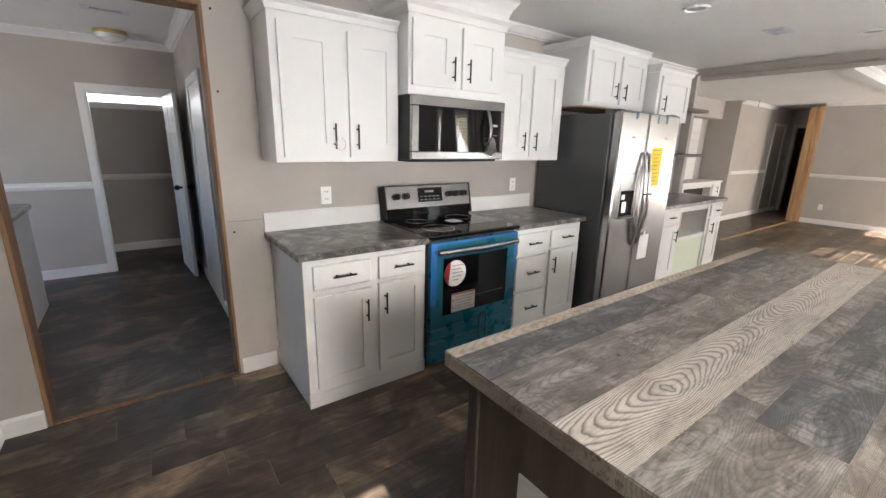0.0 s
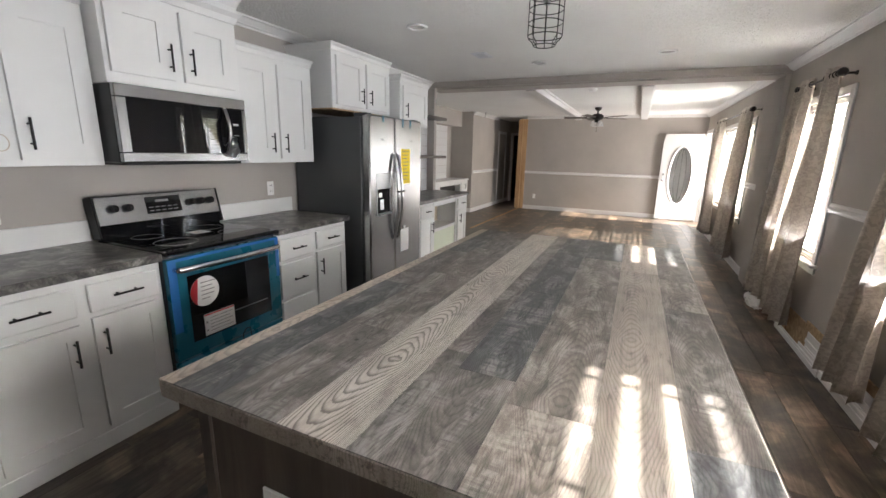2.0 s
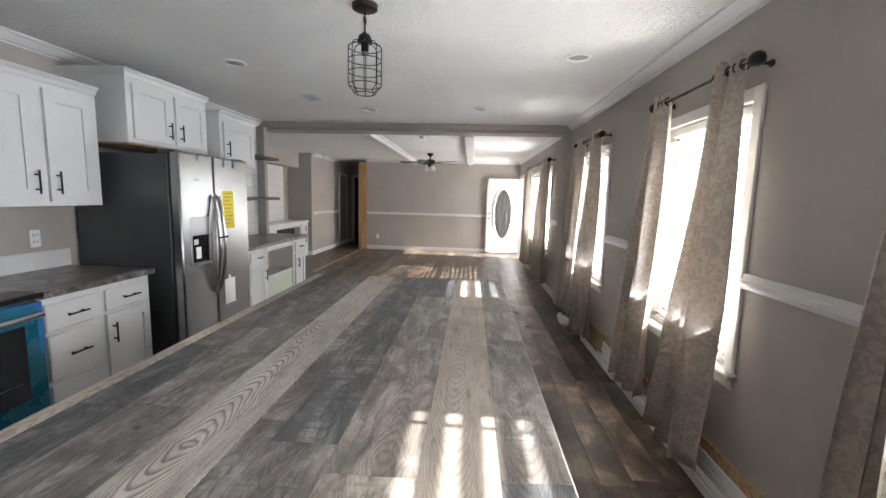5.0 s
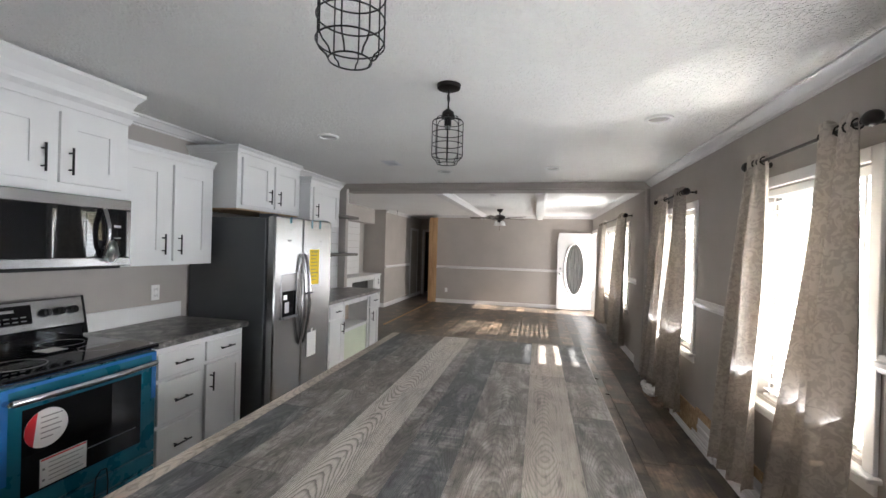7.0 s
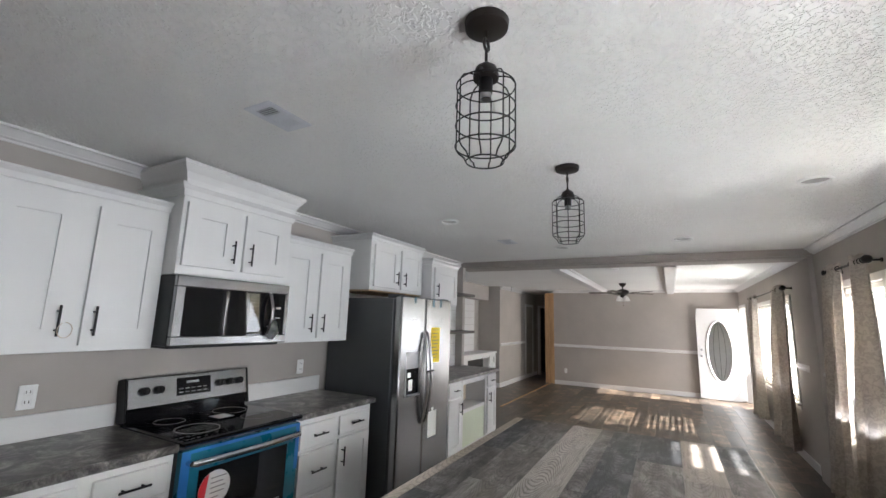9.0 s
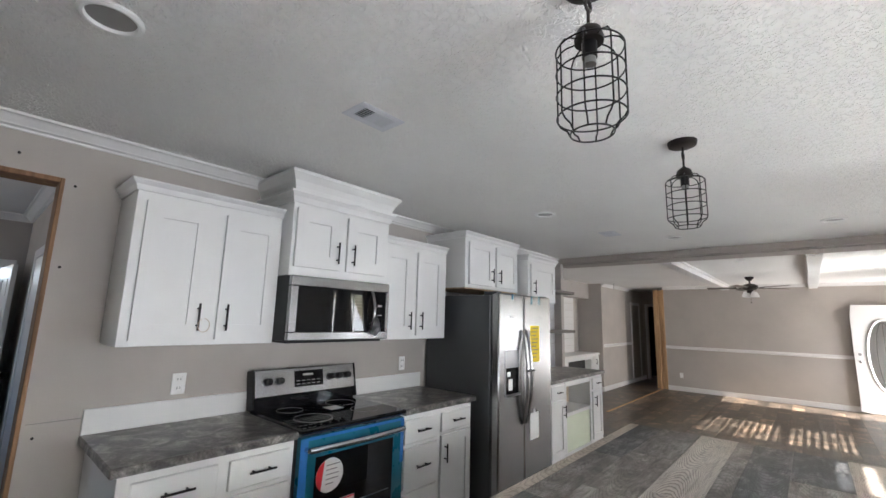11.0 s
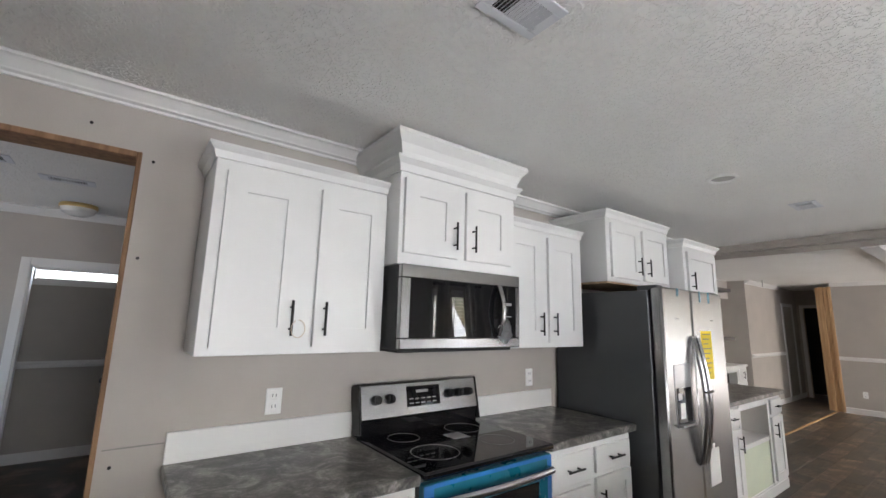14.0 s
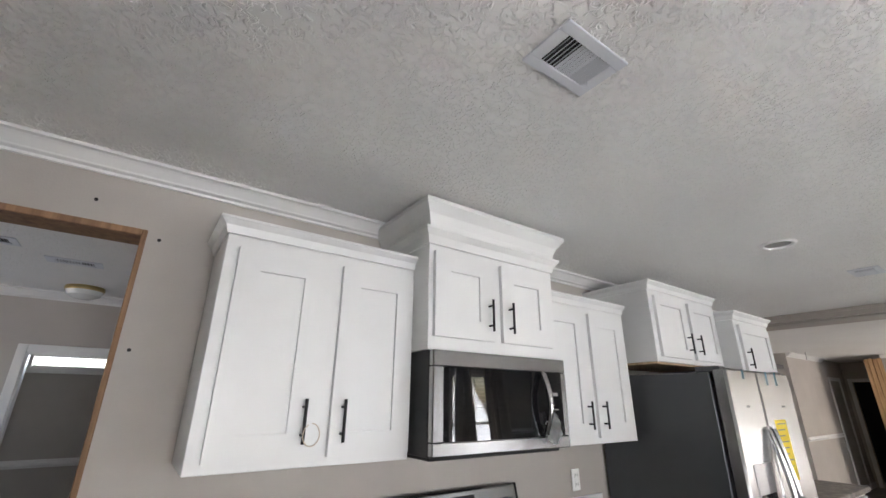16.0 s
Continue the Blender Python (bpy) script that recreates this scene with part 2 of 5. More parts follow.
def black_glass():
    m, n, l, p = mat("black_glass", 0.06)
    v = coords(n, l)
    l.new(ramp(n, l, noise_tex(n, l, v, 5, 3), [(0.3, (0.006, 0.006, 0.007)), (0.7, (0.012, 0.012, 0.013))]), p.inputs["Base Color"])
    r = n.new("ShaderNodeMapRange")
    r.inputs["To Min"].default_value, r.inputs["To Max"].default_value = 0.012, 0.03
    l.new(noise_tex(n, l, v, 14, 4), r.inputs["Value"])
    l.new(r.outputs[0], p.inputs["Roughness"])
    return m


M_CEIL, M_STEEL, M_FLOOR, M_STONE = ceiling_material(), stainless("brushed_steel"), floor_material(), stone_laminate()
M_STEEL_H = stainless("brushed_steel_across", 0.33, 0.24, False)
M_CHROME = stainless("polished_steel", 0.62, 0.16, False)
M_STEEL_D = stainless("dark_steel", 0.32, 0.3, False)
M_PL_LIGHT = plank_material("pale_plank", (0.42, 0.375, 0.33), (0.55, 0.50, 0.445), (0.64, 0.59, 0.54), 0.75, 0.2)
M_PL_BROWN = plank_material("beige_brown_plank", (0.30, 0.255, 0.215), (0.40, 0.345, 0.295), (0.48, 0.42, 0.365), 0.35, 0.15)
M_PL_MID = plank_material("grey_brown_plank", (0.065, 0.059, 0.055), (0.17, 0.152, 0.138), (0.36, 0.335, 0.31), 0.4, 0.5)
M_PL_DARK = plank_material("charcoal_plank", (0.032, 0.034, 0.038), (0.065, 0.068, 0.073), (0.18, 0.182, 0.186), 0.45, 0.4)
M_ISLAND = raw_wood("dark_island_panel", (0.05, 0.039, 0.032), (0.125, 0.098, 0.08), (14, 14, 1.2), 0.5)
M_STUD = raw_wood("raw_pine", (0.42, 0.24, 0.11), (0.62, 0.40, 0.21))
M_STUD_D = raw_wood("stained_frame_wood", (0.16, 0.085, 0.042), (0.32, 0.18, 0.09))
M_OSB = raw_wood("strand_board", (0.30, 0.19, 0.10), (0.58, 0.42, 0.25), (28, 20, 20), 0.8)
M_SHELF = raw_wood("grey_shelf_wood", (0.05, 0.042, 0.036), (0.14, 0.12, 0.10), (2, 30, 30), 0.55)
M_FABRIC, M_GLASS, M_BGLASS = fabric(), glass("clear_glass"), black_glass()
M_FROST = glass("frosted_glass", 0.35, (0.9, 0.93, 0.93))
M_GROUND = paint("pale_gravel_ground", (0.36, 0.33, 0.28), 0.9, 30, 0.02, 0.6, 0.3)

# ---- mesh helpers ----
class Shape:
    """Collects pieces of one mesh, in world metres."""

    def __init__(self):
        self.bm = bmesh.new()

    def box(self, x0, x1, y0, y1, z0, z1, bev=0.0, m=None):
        t = Matrix.Translation(((x0 + x1) / 2, (y0 + y1) / 2, (z0 + z1) / 2)) @ Matrix.Diagonal((abs(x1 - x0), abs(y1 - y0), abs(z1 - z0), 1))
        g = bmesh.ops.create_cube(self.bm, size=1.0, matrix=(m @ t) if m else t)
        if bev > 0:
            edges = list({e for v in g["verts"] for e in v.link_edges})
            bmesh.ops.bevel(self.bm, geom=edges, offset=bev, segments=1, affect="EDGES", profile=0.5)
        return self

    def rod(self, a, b, r, r2=None, seg=12):
        a, b = Vector(a), Vector(b)
        d = b - a
        m = Matrix.Translation((a + b) / 2) @ d.to_track_quat("Z", "Y").to_matrix().to_4x4()
        bmesh.ops.create_cone(self.bm, cap_ends=True, segments=seg, radius1=r, radius2=r if r2 is None else r2, depth=d.length, matrix=m)
        return self

    def ball(self, c, r, sx=1, sy=1, sz=1, u=16, v=10):
        bmesh.ops.create_uvsphere(self.bm, u_segments=u, v_segments=v, radius=r, matrix=Matrix.Translation(c) @ Matrix.Diagonal((sx, sy, sz, 1)))
        return self

    def ring(self, c, major, minor, rot=None, seg=24, sub=6):
        rot = rot or Matrix.Identity(4)
        rows = []
        for i in range(seg):
            a = 2 * math.pi * i / seg
            row = []
            for j in range(sub):
                b = 2 * math.pi * j / sub
                q = Vector(((major + minor * math.cos(b)) * math.cos(a), (major + minor * math.cos(b)) * math.sin(a), minor * math.sin(b)))
                row.append(self.bm.verts.new(Vector(c) + rot.to_3x3() @ q))
            rows.append(row)
        for i in range(seg):
            for j in range(sub):
                self.bm.faces.new((rows[i][j], rows[(i + 1) % seg][j], rows[(i + 1) % seg][(j + 1) % sub], rows[i][(j + 1) % sub]))
        return self

    def tube(self, pts, r, seg=6):
        for a, b in zip(pts[:-1], pts[1:]):
            self.rod(a, b, r, None, seg)
        return self

    def lathe(self, c, profile, seg=24):
        rows = []
        for r, z in profile:
            rows.append([self.bm.verts.new((c[0] + r * math.cos(2 * math.pi * i / seg), c[1] + r * math.sin(2 * math.pi * i / seg), c[2] + z)) for i in range(seg)])
        for a, b in zip(rows[:-1], rows[1:]):
            for i in range(seg):
                self.bm.faces.new((a[i], a[(i + 1) % seg], b[(i + 1) % seg], b[i]))
        return self

    def sweep(self, a, b, out, profile):
        """A moulding from a to b; profile: (distance from the wall along out, height) pairs."""
        a, b, out = Vector(a), Vector(b), Vector(out)
        ra = [self.bm.verts.new(a + out * d + Vector((0, 0, h))) for d, h in profile]
        rb = [self.bm.verts.new(b + out * d + Vector((0, 0, h))) for d, h in profile]
        k = len(profile)
        for i in range(k):
            self.bm.faces.new((ra[i], ra[(i + 1) % k], rb[(i + 1) % k], rb[i]))
        self.bm.faces.new(ra)
        self.bm.faces.new(list(reversed(rb)))
        return self


def base_of(ob):
    while ob.parent:
        ob = ob.parent
    return ob.location


def part(parent, name, shape, material, label="", smooth=False, kind=""):
    bm = shape.bm
    if parent is not None:
        bmesh.ops.translate(bm, verts=bm.verts, vec=-base_of(parent))
    bmesh.ops.recalc_face_normals(bm, faces=bm.faces)
    me = bpy.data.meshes.new(name)
    bm.to_mesh(me)
    bm.free()
    if smooth:
        for f in me.polygons:
            f.use_smooth = True
        me.set_sharp_from_angle(angle=radians(40))
    me.materials.append(material)
    ob = new(name, me)
    ob.parent = parent
    return tagged(ob, label, kind=kind)


def thing(name, loc, label, category, group="", kind=""):
    ob = new(name)
    ob.location = loc
    ob.empty_display_size = 0.1
    return tagged(ob, label, category, group, kind)


def setting(name, shape, material, label, category, smooth=False):
    ob = part(None, name, shape, material, label, smooth)
    return tagged(ob, "", category, "", "structure")


# ---- large structure ----
CROWN = [(0, 0), (0.012, 0), (0.015, 0.01), (0.032, 0.015), (0.036, 0.021), (0.062, 0.045), (0.07, 0.051), (0.084, 0.054), (0.084, 0.066), (0, 0.066)]
RAIL = [(0, 0), (0.014, 0), (0.017, 0.012), (0.026, 0.022), (0.026, 0.04), (0.015, 0.048), (0.012, 0.07), (0, 0.07)]
BASE = [(0, 0), (0.014, 0), (0.014, 0.085), (0.008, 0.1), (0, 0.1)]


def build_shell():
    T = 0.14
    fl = Shape().box(BACK_X, 12.6, WIN_Y - T, UTIL_Y2 + T, -0.12, -0.012)
    setting("floor", fl, M_FLOOR, "dark brown wood-look vinyl plank floor", "floor")
    setting("ceiling", Shape().box(BACK_X - T, 12.6, WIN_Y - T, UTIL_Y2 + T, CEIL, CEIL + 0.1), M_CEIL, "off-white knockdown textured ceiling", "ceiling")
    s = Shape()
    xs = [BACK_X - T]
    for a, b in WINDOWS:
        xs += [a, b]
    xs += [DOOR_X0, DOOR_X1, FAR_X + 0.1]
    for i in range(0, len(xs), 2):
        s.box(xs[i], xs[i + 1], WIN_Y - T, WIN_Y, 0, CEIL)
    for a, b in WINDOWS:
        s.box(a, b, WIN_Y - T, WIN_Y, 0, WZ0)
        s.box(a, b, WIN_Y - T, WIN_Y, WZ1, CEIL)
    s.box(DOOR_X0, DOOR_X1, WIN_Y - T, WIN_Y, DOOR_H, CEIL)
    setting("wall_south", s, M_WALL, "greige painted outside wall with window openings", "wall")
    k = Shape()
    k.box(BACK_X, -1.865, 0, 0.12, 0, CEIL).box(-1.865, -0.945, 0, 0.12, 2.16, CEIL).box(-0.945, 4.42, 0, 0.12, 0, CEIL)
    setting("wall_kitchen", k, M_WALL, "greige kitchen wall with an unfinished doorway", "wall")
    setting("wall_east", Shape().box(FAR_X, FAR_X + 0.12, WIN_Y, -0.08, 0, CEIL), M_WALL, "greige far living room wall", "wall")
    setting("wall_west", Shape().box(BACK_X - T, BACK_X, WIN_Y, 0.9, 0, CEIL).box(BACK_X - T, BACK_X, 0.9, 2.5, 0, 0.8).box(BACK_X - T, BACK_X, 0.9, 2.5, 2.0, CEIL).box(BACK_X - T, BACK_X, 2.5, UTIL_Y2, 0, CEIL), M_WALL, "greige end wall", "wall")
    setting("wall_kitchen_return", Shape().box(-2.18, -2.04, -1.1, 0, 0, CEIL), M_WALL, "short greige wall return beside the doorway", "wall")
    setting("trim_return", Shape().box(-2.04, -2.022, -0.36, -0.28, 0, 2.1, 0.003).sweep((-2.04, -0.28, 0), (-2.04, -0.015, 0), (1, 0, 0), BASE), M_TRIM, "white casing and baseboard on the wall return", "casing")
    # utility room
    u = Shape().box(BACK_X, -1.645, UTIL_Y, UTIL_Y + 0.1, 0, CEIL).box(-1.645, -0.99, UTIL_Y, UTIL_Y + 0.1, 1.90, CEIL).box(-0.99, -0.8, UTIL_Y, UTIL_Y + 0.1, 0, CEIL)
    setting("wall_utility_back", u, M_WALL, "greige utility room wall with a cased doorway", "wall")
    setting("wall_utility_side", Shape().box(-0.84, -0.72, 0.12, UTIL_Y2, 0, CEIL), M_WALL, "greige utility room side wall", "wall")
    o = Shape().box(BACK_X, -1.74, UTIL_Y2, UTIL_Y2 + T, 0, CEIL).box(-0.93, -0.72, UTIL_Y2, UTIL_Y2 + T, 0, CEIL)
    o.box(-1.74, -0.93, UTIL_Y2, UTIL_Y2 + T, 0, 1.83).box(-1.74, -0.93, UTIL_Y2, UTIL_Y2 + T, 1.955, CEIL)
    setting("wall_north", o, M_WALL, "greige outside wall with a narrow transom window", "wall")
    # den and hall beyond the kitchen
    setting("wall_den_back", Shape().box(-0.72, 8.5, 1.42, 1.54, 0, CEIL), M_WALL, "greige den wall", "wall")
    setting("wall_den_stub", Shape().box(8.5, 11.9, 0.86, 1.54, 0, CEIL), M_WALL, "greige wall beside the hall", "wall")
    h = Shape().box(11.7, 11.8, -0.3, 0.22, 0, CEIL).box(11.7, 11.8, 0.22, 0.74, 2.0, CEIL).box(11.7, 11.8, 0.74, 0.86, 0, CEIL)
    h.box(FAR_X + 0.12, 11.7, -0.22, -0.1, 0, CEIL)
    setting("wall_hall_end", h, M_WALL, "greige hall end wall with a dark doorway", "wall")
    # Back room walls: the unlit look is put into their dark colour
    setting("wall_painted_shade", Shape().box(12.5, 12.6, -0.5, 1.6, 0, CEIL).box(11.8, 12.5, -0.4, -0.3, 0, CEIL).box(11.8, 12.5, 1.54, 1.6, 0, CEIL), M_SHADE_AND_BLACK, "walls behind the hall doorway, coloured near-black as shade", "wall")
    setting("ground", Shape().box(-300, 300, -300, 300, -0.75, -0.7), M_GROUND, "pale gravel ground outside the house", "ground")


def build_trim():
    cz = CEIL - 0.066
    c = Shape()
    c.sweep((BACK_X, 0, cz), (0.05, 0, cz), (0, -1, 0), CROWN).sweep((0.80, 0, cz), (4.42, 0, cz), (0, -1, 0), CROWN)
    c.sweep((BACK_X, WIN_Y, cz), (4.40, WIN_Y, cz), (0, 1, 0), CROWN).sweep((4.86, WIN_Y, cz), (FAR_X, WIN_Y, cz), (0, 1, 0), CROWN)
    c.sweep((FAR_X, WIN_Y, cz), (FAR_X, -0.08, cz), (-1, 0, 0), CROWN)
    c.sweep((BACK_X, UTIL_Y, cz), (-0.84, UTIL_Y, cz), (0, -1, 0), CROWN).sweep((-0.84, 0.12, cz), (-0.84, UTIL_Y, cz), (-1, 0, 0), CROWN)
    c.sweep((4.42, 1.42, cz), (8.5, 1.42, cz), (0, -1, 0), CROWN).sweep((8.5, 0.86, cz), (10.4, 0.86, cz), (0, -1, 0), CROWN)
    setting("trim_crown", c, M_TRIM, "white crown moulding along the ceiling", "moulding")
    r = Shape()
    rz = 1.085
    for a, b in ((BACK_X, -1.24), (-0.09, 0.83), (1.82, 2.77), (3.80, 5.52), (7.83, 9.08)):
        r.sweep((a, WIN_Y, rz), (b, WIN_Y, rz), (0, 1, 0), RAIL)
    r.sweep((FAR_X, WIN_Y, 0.95), (FAR_X, -0.08, 0.95), (-1, 0, 0), RAIL)
    r.sweep((BACK_X, UTIL_Y, 0.92), (-1.71, UTIL_Y, 0.92), (0, -1, 0), RAIL).sweep((-2.5, UTIL_Y2, 0.92), (-0.84, UTIL_Y2, 0.92), (0, -1, 0), RAIL)
    r.sweep((8.56, 0.86, 0.96), (10.5, 0.86, 0.96), (0, -1, 0), RAIL)
    setting("trim_chair_rail", r, M_TRIM, "white moulded chair rail", "moulding")
    b = Shape()
    b.sweep((-2.04, 0, 0), (-1.87, 0, 0), (0, -1, 0), BASE).sweep((-0.93, 0, 0), (-0.72, 0, 0), (0, -1, 0), BASE)
    b.sweep((FAR_X, WIN_Y, 0), (FAR_X, -0.08, 0), (-1, 0, 0), BASE)
    b.sweep((3.95, WIN_Y, 0), (9.08, WIN_Y, 0), (0, 1, 0), BASE)
    b.sweep((BACK_X, UTIL_Y, 0), (-1.71, UTIL_Y, 0), (0, -1, 0), BASE).sweep((-2.5, UTIL_Y2, 0), (-0.84, UTIL_Y2, 0), (0, -1, 0), BASE)
    b.sweep((-0.84, 0.12, 0), (-0.84, UTIL_Y, 0), (-1, 0, 0), BASE)
    b.sweep((8.5, 0.86, 0), (11.7, 0.86, 0), (0, -1, 0), BASE).sweep((8.5, 0.86, 0), (8.5, 1.42, 0), (-1, 0, 0), BASE)
    setting("baseboard", b, M_TRIM, "white painted baseboard", "baseboard")
    # beams
    bm = Shape().box(4.40, 4.86, WIN_Y, 0.0, CEIL - 0.075, CEIL + 0.001, 0.004).box(4.385, 4.40, WIN_Y, 0.0, CEIL - 0.03, CEIL, 0.003).box(4.46, 4.80, WIN_Y, 0, CEIL - 0.09, CEIL - 0.076, 0.003)
    bm.box(4.44, 4.82, WIN_Y, WIN_Y + 0.05, 0, CEIL - 0.09, 0.004)
    setting("trim_cross_beam", bm, M_WALL, "greige boxed ceiling beam between kitchen and living room", "beam")
    lb = Shape()
    for y in (-1.36, -2.84):
        lb.box(4.86, FAR_X, y - 0.07, y + 0.07, CEIL - 0.10, CEIL + 0.001, 0.004)
        lb.box(4.86, FAR_X, y - 0.095, y + 0.095, CEIL - 0.025, CEIL, 0.003)
    setting("trim_ceiling_beams", lb, M_TRIM, "white boxed ceiling beams in the living room", "beam")
    # cased inner doorway in the utility room
    d = Shape()
    for y in (UTIL_Y - 0.018,):
        d.box(-1.71, -1.645, y, y + 0.017, 0, 1.965, 0.003).box(-1.645, -0.9, y, y + 0.017, 1.90, 1.965, 0.003)
    d.box(-1.645, -1.63, UTIL_Y, UTIL_Y + 0.1, 0, 1.90).box(-1.63, -0.99, UTIL_Y, UTIL_Y + 0.1, 1.885, 1.90)
    setting("trim_door_casing", d, M_TRIM, "white door casing in the utility room", "casing")
    hc = Shape().box(11.68, 11.70, 0.15, 0.22, 0, 2.07, 0.003).box(11.68, 11.70, 0.74, 0.81, 0, 2.07, 0.003).box(11.68, 11.70, 0.22, 0.74, 2.0, 2.07, 0.003)
    hc.box(10.55, 10.62, 0.842, 0.86, 0, 2.07, 0.003).box(11.25, 11.32, 0.842, 0.86, 0, 2.07, 0.003).box(10.62, 11.25, 0.842, 0.86, 2.0, 2.07, 0.003)
    setting("trim_hall_casing", hc, M_TRIM, "white door casings in the hall", "casing")
    # raw frame of the kitchen doorway
    f = Shape()
    f.box(-0.963, -0.945, -0.010, 0.135, 0, 2.16, 0.003)
    f.box(-1.865, -1.845, -0.010, 0.135, 0, 2.16, 0.003)
    f.box(-1.845, -0.963, -0.010, 0.135, 2.135, 2.16, 0.003)
    f.box(-1.845, -0.963, -0.004, 0.03, -0.01, 0.008, 0.002)
    setting("trim_raw_door_frame", f, M_STUD_D, "bare wooden frame around the unfinished doorway", "door frame")
    p = Shape()
    for i in range(4):
        p.box(FAR_X - 0.01 + (i % 2) * 0.022, FAR_X + 0.13 - i * 0.003, -0.08 + i * 0.062, -0.024 + i * 0.062, 0, CEIL - 0.06 - 0.01 * (i % 2), 0.004)
    setting("trim_raw_studs", p, M_STUD, "bare pine studs at the unfinished wall end", "studs")
    setting("trim_floor_strip", Shape().box(6.4, FAR_X, 0.02, 0.06, -0.01, 0.006, 0.002), M_STUD, "bare wooden strip across the floor joint", "strip")
    # wall seam beside the counter
    setting("trim_panel_seam", Shape().box(-0.93, -0.735, -0.0035, 0.002, 0.992, 0.996), M_PRINT, "open seam between two wall panels", "seam")


build_shell()
build_trim()


# ---- windows ----
def bar_handle(parent, x, y, z, length=0.13, upright=True, r=0.0055):
    s = Shape()
    h = length / 2
    d = Vector((0, 0, h)) if upright else Vector((h, 0, 0))
    c = Vector((x, y - 0.03, z))
    s.rod(c - d, c + d, r, None, 10)
    for k in (-0.62, 0.62):
        q = c + d * k
        s.rod(q, q + Vector((0, 0.03, 0)), r * 0.85, None, 8)
    return part(parent, "handle", s, M_BLACK, "black bar handle", True)


def build_window(i, x0, x1):
    w = thing("window_%d" % i, (x0, WIN_Y, WZ0), "white framed window with horizontal blinds", "window", "windows", "structure")
    f = Shape()
    yb = WIN_Y - 0.14
    f.box(x0, x0 + 0.045, yb, yb + 0.06, WZ0, WZ1, 0.003).box(x1 - 0.045, x1, yb, yb + 0.06, WZ0, WZ1, 0.003)
    f.box(x0 + 0.045, x1 - 0.045, yb, yb + 0.06, WZ0, WZ0 + 0.05, 0.003).box(x0 + 0.045, x1 - 0.045, yb, yb + 0.06, WZ1 - 0.045, WZ1, 0.003)
    zm = WZ0 + 0.55
    f.box(x0 + 0.045, x1 - 0.045, yb + 0.01, yb + 0.055, zm - 0.02, zm + 0.02, 0.003)
    part(w, "frame", f, M_TRIM)
    g = part(w, "pane", Shape().box(x0 + 0.04, x1 - 0.04, yb + 0.025, yb + 0.029, WZ0 + 0.045, WZ1 - 0.04), M_GLASS, "clear glass pane")
    g.visible_shadow = False
    c = Shape()
    t = 0.06
    c.box(x0 - t, x0 + 0.004, WIN_Y, WIN_Y + 0.018, WZ0 - 0.02, WZ1 + t, 0.004).box(x1 - 0.004, x1 + t, WIN_Y, WIN_Y + 0.018, WZ0 - 0.02, WZ1 + t, 0.004)
    c.box(x0 + 0.004, x1 - 0.004, WIN_Y, WIN_Y + 0.018, WZ1 - 0.004, WZ1 + t, 0.004)
    part(w, "casing", c, M_TRIM)
    part(w, "sill", Shape().box(x0 - t - 0.02, x1 + t + 0.02, WIN_Y - 0.08, WIN_Y + 0.05, WZ0 - 0.045, WZ0 - 0.02, 0.005).box(x0 - t, x1 + t, WIN_Y, WIN_Y + 0.015, WZ0 - 0.1, WZ0 - 0.046, 0.003), M_TRIM)
    b = thing("window_blind", (x0, WIN_Y - 0.05, WZ0), "white horizontal slat blind, lowered with slats open", "blind", "window blinds")
    part(b, "headrail", Shape().box(x0 + 0.012, x1 - 0.012, WIN_Y - 0.075, WIN_Y - 0.02, WZ1 - 0.05, WZ1 - 0.005, 0.004), M_SLAT)
    z, k = WZ1 - 0.085, 0
    master = None
    while z > WZ0 + 0.03:
        if master is None:
            tilt = Matrix.Translation((0, WIN_Y - 0.048, z)) @ Matrix.Rotation(radians(3), 4, "X")
            master = part(b, "slat", Shape().box(x0 + 0.015, x1 - 0.015, -0.025, 0.025, -0.0015, 0.0015, 0, tilt), M_SLAT)
            z0 = z
        else:
            o = new("slat", master.data)
            o.parent, o.location = b, (0, 0, z - z0)
        z -= 0.056
        k += 1
    for u in (0.10, 0.5, 0.90):
        cx = x0 + (x1 - x0) * u
        cords = Shape().box(cx - 0.007, cx + 0.007, WIN_Y - 0.074, WIN_Y - 0.0725, WZ0 + 0.02, WZ1 - 0.05).box(cx - 0.007, cx + 0.007, WIN_Y - 0.0235, WIN_Y - 0.022, WZ0 + 0.02, WZ1 - 0.05)
        part(b, "ladder_cord", cords, M_SLAT)
    part(b, "bottom_rail", Shape().box(x0 + 0.015, x1 - 0.015, WIN_Y - 0.072, WIN_Y - 0.024, WZ0 - 0.012, WZ0 + 0.012, 0.004), M_SLAT)


